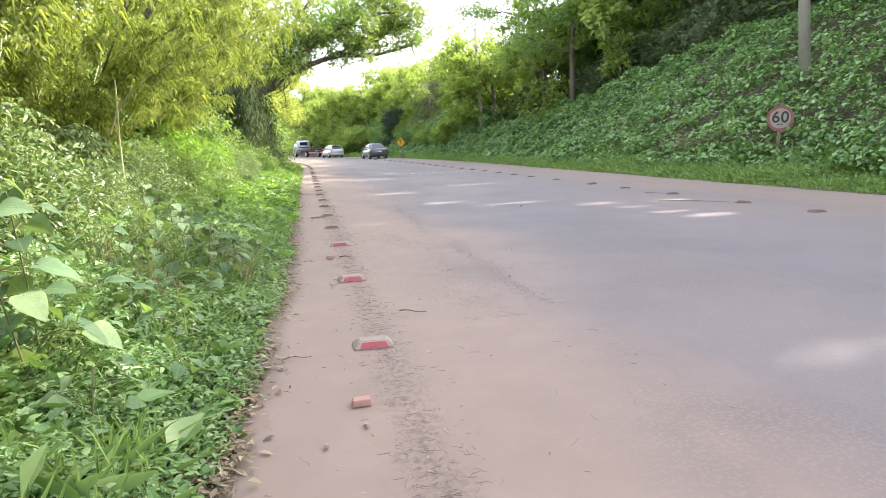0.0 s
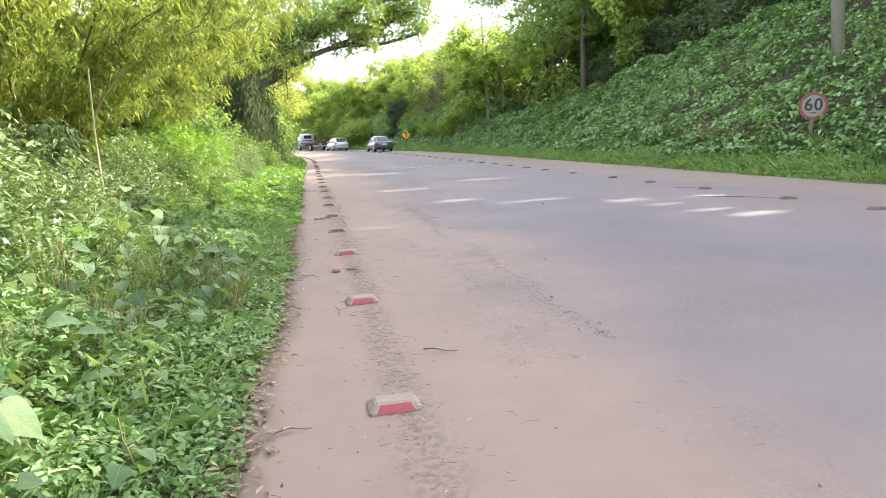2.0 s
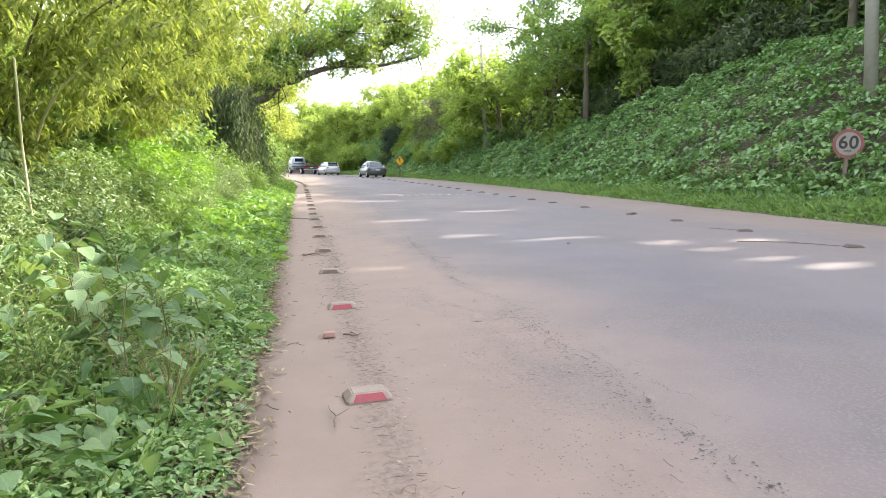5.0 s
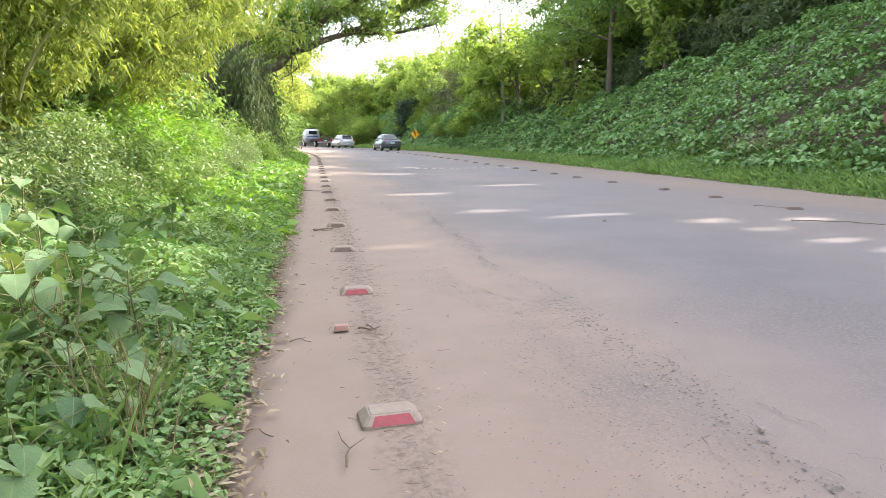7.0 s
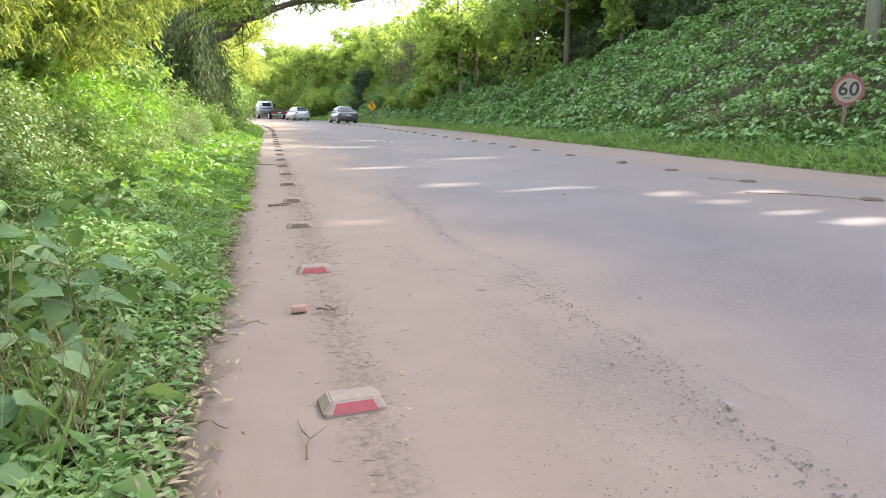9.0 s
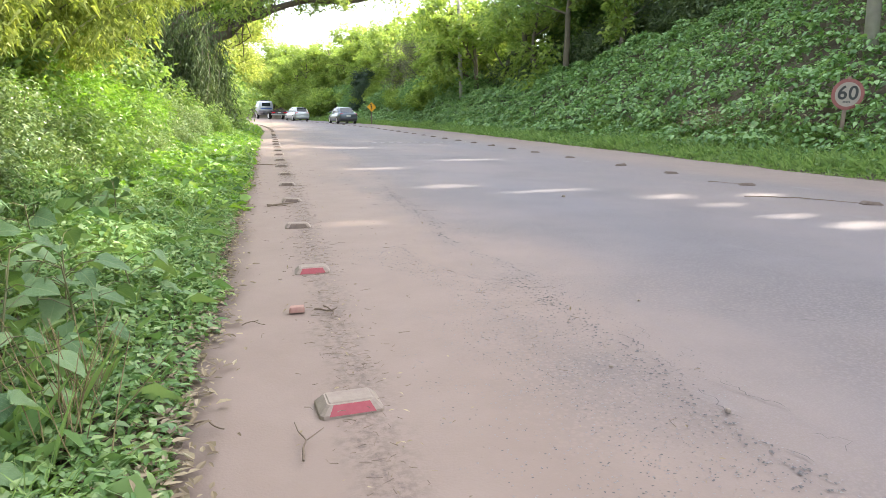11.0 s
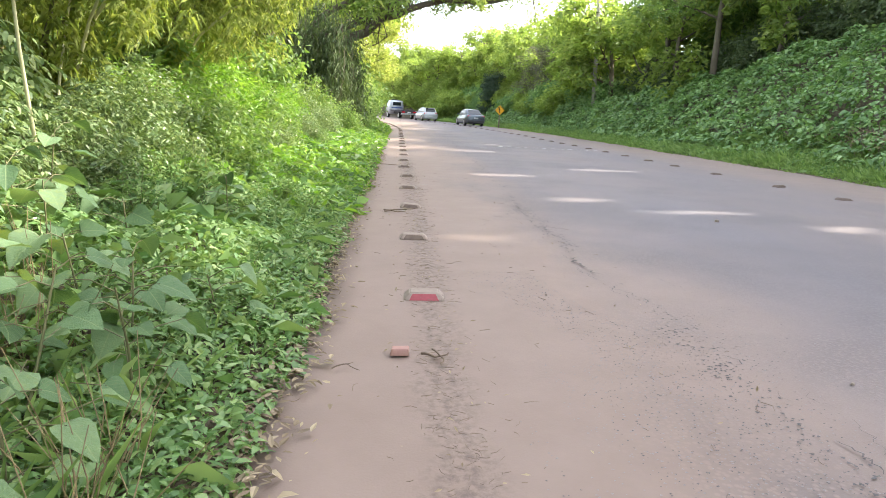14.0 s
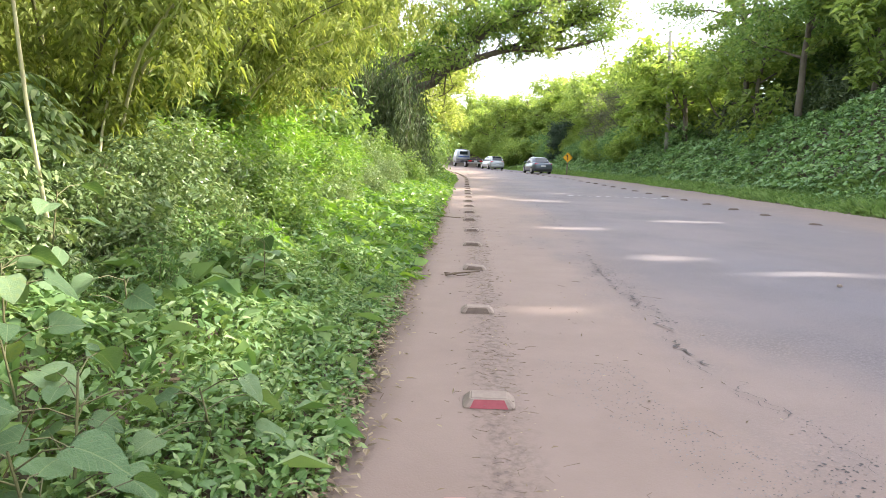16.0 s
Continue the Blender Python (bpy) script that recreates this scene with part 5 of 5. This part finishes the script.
twig([(-0.5, 17.6), (-0.3, 17.55), (-0.08, 17.62)], 0.014, "dark branch lying beside a road stud")
twig([(-0.55, 3.9), (-0.47, 3.95), (-0.38, 3.93)], 0.006)
twig([(-0.42, 7.15), (-0.36, 7.2), (-0.3, 7.14)], 0.005)
twig([(6.2, 11.3), (6.8, 11.0), (7.1, 10.75), (7.3, 10.35)], 0.011, "long dark stick lying on the road")
twig([(7.0, 13.2), (7.2, 12.9), (7.5, 12.7)], 0.008, "long dark stick lying on the road")
pebble = part("pebble", box((0.05, 0.04, 0.028), (0, 0, 0.01), 0.01, taper=0.7), STUD)
pebble.matrix_world = pose(3.62, 11.75, 0.02, 0, 0, 20)
tagged(pebble, "small pale stone lying on the road", "stone", "stones on the road")
for x, y, s in ((-0.15, 2.9, 0.6), (1.2, 6.2, 0.4), (1.9, 7.1, 0.4), (-0.33, 2.75, 0.6), (1.42, 5.7, 0.5), (0.8, 8.4, 0.4)):
    copy_thing(pebble, pose(x, y, 0.016, 0, 0, x * 300) @ Matrix.Scale(s, 4))



def grit(x, y, size, material, label):
    """Small pyramids of broken stone."""
    r = rng.uniform(0.4, 1.0, len(x))[:, None] * size
    mid = np.stack([x, y, np.full(len(x), 0.013)], 1)
    a = rng.uniform(0, math.tau, (len(x), 1))
    ring = [mid + np.concatenate([np.cos(a + k * 2.09) * r * (1 + 0.5 * (k == 1)), np.sin(a + k * 2.09) * r, 0 * r], 1) for k in range(3)]
    v = np.stack([*ring, mid + np.concatenate([0 * r, 0 * r, r * 0.25 + 0.001], 1)], 1).reshape(-1, 3)
    k = np.arange(len(x))[:, None] * 4
    tagged(raw("grit", v, np.concatenate([k + np.array([[0, 1, 3]]), k + np.array([[1, 2, 3]]), k + np.array([[2, 0, 3]])]), material), label, "grit", kind="stuff")


def worn_zone(n, x0, wide, y0, y1, least):
    y = y0 + (y1 - y0) * rng.random(n)
    x = x0 + rng.normal(0, wide, n)
    keep = (x > 0.3) & (bumps(x * 2, y, 1.6, 4.0) > least)
    return x[keep], y[keep]


grit(*worn_zone(3600, 1.9, 0.85, 2.5, 13, -0.15), 0.0045, ROADM, "loose grit broken out of the asphalt")
grit(*worn_zone(3200, 1.05, 0.38, 4.4, 9.0, -0.1), 0.0055, WORN_CHIP, "dark stone chips showing where the asphalt has worn")
grit(*worn_zone(4200, 1.0, 0.4, 4.4, 9.0, -0.3), 0.006, PALE_CHIP, "pale stone chips showing where the asphalt has worn")
grit(*worn_zone(700, 1.38, 0.06, 4.6, 12.5, -0.2), 0.011, WORN_CHIP, "dark crumbs along the seam of the asphalt")
# row of short ragged pale marks across the road
for x in np.arange(3.4, 7.0, 0.32):
    raw("paint_mark", *ribbon([(x, 27.3 + 0.05 * (x - 3.4)), (x + 0.2, 27.35 + 0.05 * (x - 3.4))], 0.3, 0.003, 0.004), PALE_MARK, road)

# ---- vehicles, far along the road ----


def wheel(ob, x, y, r, width):
    w = part("wheel", cylinder(r * 0.4, r * 0.4, width * 0.9, pose(0, 0, 0, 0, 90), 12), DARKMETAL, ob)
    w.matrix_local = pose(x, y, r)
    bm = cylinder(r, r, width, pose(0, 0, 0, 0, 90), 24)
    bmesh.ops.bevel(bm, geom=list(bm.edges), offset=width * 0.15, segments=2, affect="EDGES")
    part("tyre", bm, RUBBER, w)
    part("rim", cylinder(r * 0.66, r * 0.6, width * 1.04, pose(0, 0, 0, 0, 90), 14), ALLOY, w)


def loft(sections):
    """A closed hull through cross-sections along y: (y, half width low, half width high, z low, z high)."""
    bm = bmesh.new()
    rows = []
    for y, a, b, z0, z1 in sections:
        m = (z0 + z1) / 2
        half = [(a * 0.92, z0), (a, z0 + (z1 - z0) * 0.2), (max(a, b) * 1.01, m), (b, z1 - (z1 - z0) * 0.12), (b * 0.86, z1)]
        rows.append([bm.verts.new((x, y, z)) for x, z in half] + [bm.verts.new((-x, y, z)) for x, z in half[::-1]])
    for r0, r1 in zip(rows, rows[1:]):
        for i in range(10):
            bm.faces.new((r0[i], r0[(i + 1) % 10], r1[(i + 1) % 10], r1[i]))
    bm.faces.new(rows[0][::-1])
    bm.faces.new(rows[-1])
    bmesh.ops.recalc_face_normals(bm, faces=bm.faces)
    return bm


def make_car(name, label, paint, sedan, m):
    """Nose towards +y."""
    ob = thing(name, label, "car", m)
    boot = 0.98 if sedan else 0.95
    part("body", loft([(-2.16, 0.72, 0.74, 0.36, boot - 0.1), (-2.08, 0.82, 0.8, 0.26, boot), (-1.3, 0.87, 0.84, 0.2, boot + 0.02), (0.0, 0.88, 0.84, 0.19, 0.94), (1.0, 0.87, 0.82, 0.19, 0.92), (1.9, 0.82, 0.74, 0.22, 0.78), (2.14, 0.68, 0.62, 0.3, 0.64)]), paint, ob, smooth=True)
    tail = -1.72 if sedan else -2.06
    part("cabin", loft([(tail, 0.72, 0.66, 0.9, 0.97), (tail + (0.75 if sedan else 0.35), 0.74, 0.6, 0.9, 1.42), (-0.3, 0.76, 0.62, 0.9, 1.49), (0.3, 0.76, 0.6, 0.9, 1.44), (1.15, 0.72, 0.66, 0.88, 0.95)]), paint, ob, smooth=True)
    rear = bmesh.new()
    y0, y1 = (tail + 0.1, tail + 0.66) if sedan else (tail + 0.02, tail + 0.3)
    rear.faces.new([rear.verts.new(p) for p in ((-0.58, y0 - 0.03, 1.03), (0.58, y0 - 0.03, 1.03), (0.5, y1 - 0.03, 1.41), (-0.5, y1 - 0.03, 1.41))])
    part("rear_window", rear, CAR_GLASS, ob)
    for s in (-1, 1):
        bm = bmesh.new()
        pts = [(s * 0.772, -1.25, 0.98), (s * 0.772, 0.85, 0.97), (s * 0.69, 0.25, 1.36), (s * 0.68, -0.9, 1.38)]
        bm.faces.new([bm.verts.new(p) for p in (pts if s > 0 else pts[::-1])])
        part("side_window", bm, CAR_GLASS, ob)
        part("tail_light", box((0.3, 0.1, 0.15), (s * 0.62, -2.1, 0.84), 0.02), TAIL, ob, "red tail light")
        part("door_mirror", box((0.16, 0.1, 0.12), (s * 0.93, 0.75, 1.0), 0.03), paint, ob)
        for y in (-1.3, 1.35):
            wheel(ob, s * 0.78, y, 0.32, 0.2)
    part("number_plate", box((0.4, 0.02, 0.12), (0, -2.175, 0.7 if sedan else 0.55)), PLATE, ob)
    part("bumper", box((1.5, 0.16, 0.2), (0, -2.12, 0.4), 0.04), paint if not sedan else DARKMETAL, ob)
    part("rear_spoiler", box((1.1, 0.2, 0.03), (0, tail + (0.12 if sedan else 0.22), 1.02 if sedan else 1.44), 0.01), DARKMETAL, ob)
    return ob


def on_road(xr, y):
    turn = math.degrees(math.atan2(-(float(bend(y + 1)) - float(bend(y - 1))), 2))
    return pose(float(bend(y)) + xr, y, 0.012, 0, 0, turn)


make_car("sedan", "dark grey sedan driving away along the road", PAINT_GREY, True, on_road(8.4, 64))
make_car("hatchback", "silver hatchback driving away towards the bend", PAINT_SILVER, False, on_road(8.2, 80))
truck = thing("tow_truck", "white flatbed tow truck driving away round the bend", "truck", on_road(8.5, 92))
part("cab", loft([(0.9, 0.95, 0.85, 0.7, 2.2), (1.1, 1.0, 0.92, 0.5, 2.3), (2.3, 1.0, 0.9, 0.5, 2.25), (2.8, 0.98, 0.86, 0.5, 1.5)]), PAINT_TRUCK, truck, smooth=True)
part("rear_window", box((1.1, 0.03, 0.45), (0, 0.885, 1.85), 0.01), CAR_GLASS, truck)
part("roof_lights", box((1.0, 0.2, 0.12), (0, 1.5, 2.36), 0.02), DARKMETAL, truck)
part("cab_stripe", box((1.5, 0.03, 0.12), (0, 0.89, 1.35)), BLUE, truck)
part("flatbed", box((2.2, 5.0, 0.14), (0, -1.8, 1.0), 0.02), DARKMETAL, truck)
part("chassis", box((0.8, 6.6, 0.22), (0, -0.8, 0.72), 0.02), DARKMETAL, truck)
part("bumper", box((2.1, 0.12, 0.16), (0, -4.3, 0.6), 0.02), ALLOY, truck)
for s in (-1, 1):
    part("tail_light", box((0.42, 0.06, 0.16), (s * 0.75, -4.33, 0.84), 0.02), TAIL, truck, "red tail light")
    for y in (-2.9, 2.0):
        wheel(truck, s * 0.85, y, 0.42, 0.26)
part("number_plate", box((0.4, 0.03, 0.13), (0, -4.33, 0.82)), PLATE, truck)

# ---- gaps in the forest crowns where the sun comes through ----
bpy.context.view_layer.update()
SPOTS = ((0.7, 10.3, 0.5, 0.02), (1.85, 16.5, 0.6, 0.2), (2.4, 13.35, 0.5, 0.24), (2.9, 12.2, 0.55, 0.2), (3.65, 12.5, 0.5, 0.2), (4.35, 12.5, 0.3, 0.16), (4.5, 18.7, 0.85, 0.24),
         (5.1, 11.55, 0.42, 0.24), (5.3, 10.7, 0.35, 0.2), (5.5, 9.87, 0.55, 0.26), (6.5, 11.45, 0.45, 0.2), (5.75, 9.05, 0.6, 0.2), (2.1, 24.0, 0.7, 0.35), (2.45, 3.15, 0.4, 0.06))
flat = Vector((to_sun.x, to_sun.y)).normalized()


def on_ground(p):
    """Where the sun's rays through the points meet the ground."""
    g = p - p[:, 2:3] / to_sun.z * np.array(to_sun)
    return g[:, 0], g[:, 1]


def spots_hit(x, y, more):
    hit = np.zeros(len(x), bool)
    for cx, cy, a, b in SPOTS:
        u, w = (x - cx) * flat.x + (y - cy) * flat.y, (y - cy) * flat.x - (x - cx) * flat.y
        hit |= (u / (a + more * 1.6)) ** 2 + (w / (b + more)) ** 2 < 1
    return hit


def verge_hit(x, y):
    hit = (x < -0.9) & (x > -10) & (y > 10.3 + 0.8 * bumps(x, y, 1.2)) & (y < 26) & (bumps(x, y, 1.7, 0.5) > np.where(x > -6, -0.2, 0.0))
    hit |= (x < -1.3) & (x > -10) & (y > 1.5) & (y < 11) & (bumps(x, y, 1.8, 3.0) > np.where(y > 6, 0.0, 0.3))
    return hit | (x > -0.5) & (x < 9) & (y > 22) & (y < 60) & (bumps(x * 0.5, y * 0.8, 1.9, 2.5) > 0.6)


for ob in [o for o in scene.objects if o.type == "MESH" and o.parent and o.parent.name.split(".")[0] in ("forest_tree", "bank_shrub") and o.name.split(".")[0] in ("crown", "foliage", "limb")]:
    me = ob.data
    co = np.empty(len(me.vertices) * 3, np.float32)
    me.vertices.foreach_get("co", co)
    co = co.reshape(-1, 3)
    tri = np.empty(len(me.polygons) * 3, np.int32)
    me.polygons.foreach_get("vertices", tri)
    tri = tri.reshape(-1, 3)
    m = np.array(ob.matrix_world)
    x, y = on_ground(co[tri].mean(1) @ m[:3, :3].T + m[:3, 3])
    wood = ob.name.startswith("limb")
    gone = spots_hit(x, y, 0.02) if wood else spots_hit(x, y, 0.13) | verge_hit(x, y)
    if gone.sum() < 3:
        continue
    tri = tri[~gone]
    keep, tri = np.unique(tri, return_inverse=True)
    thin = raw("thinned", co[keep], tri.reshape(-1, 3), me.materials[0], smooth=wood)
    ob.data = thin.data
    bpy.data.objects.remove(thin)
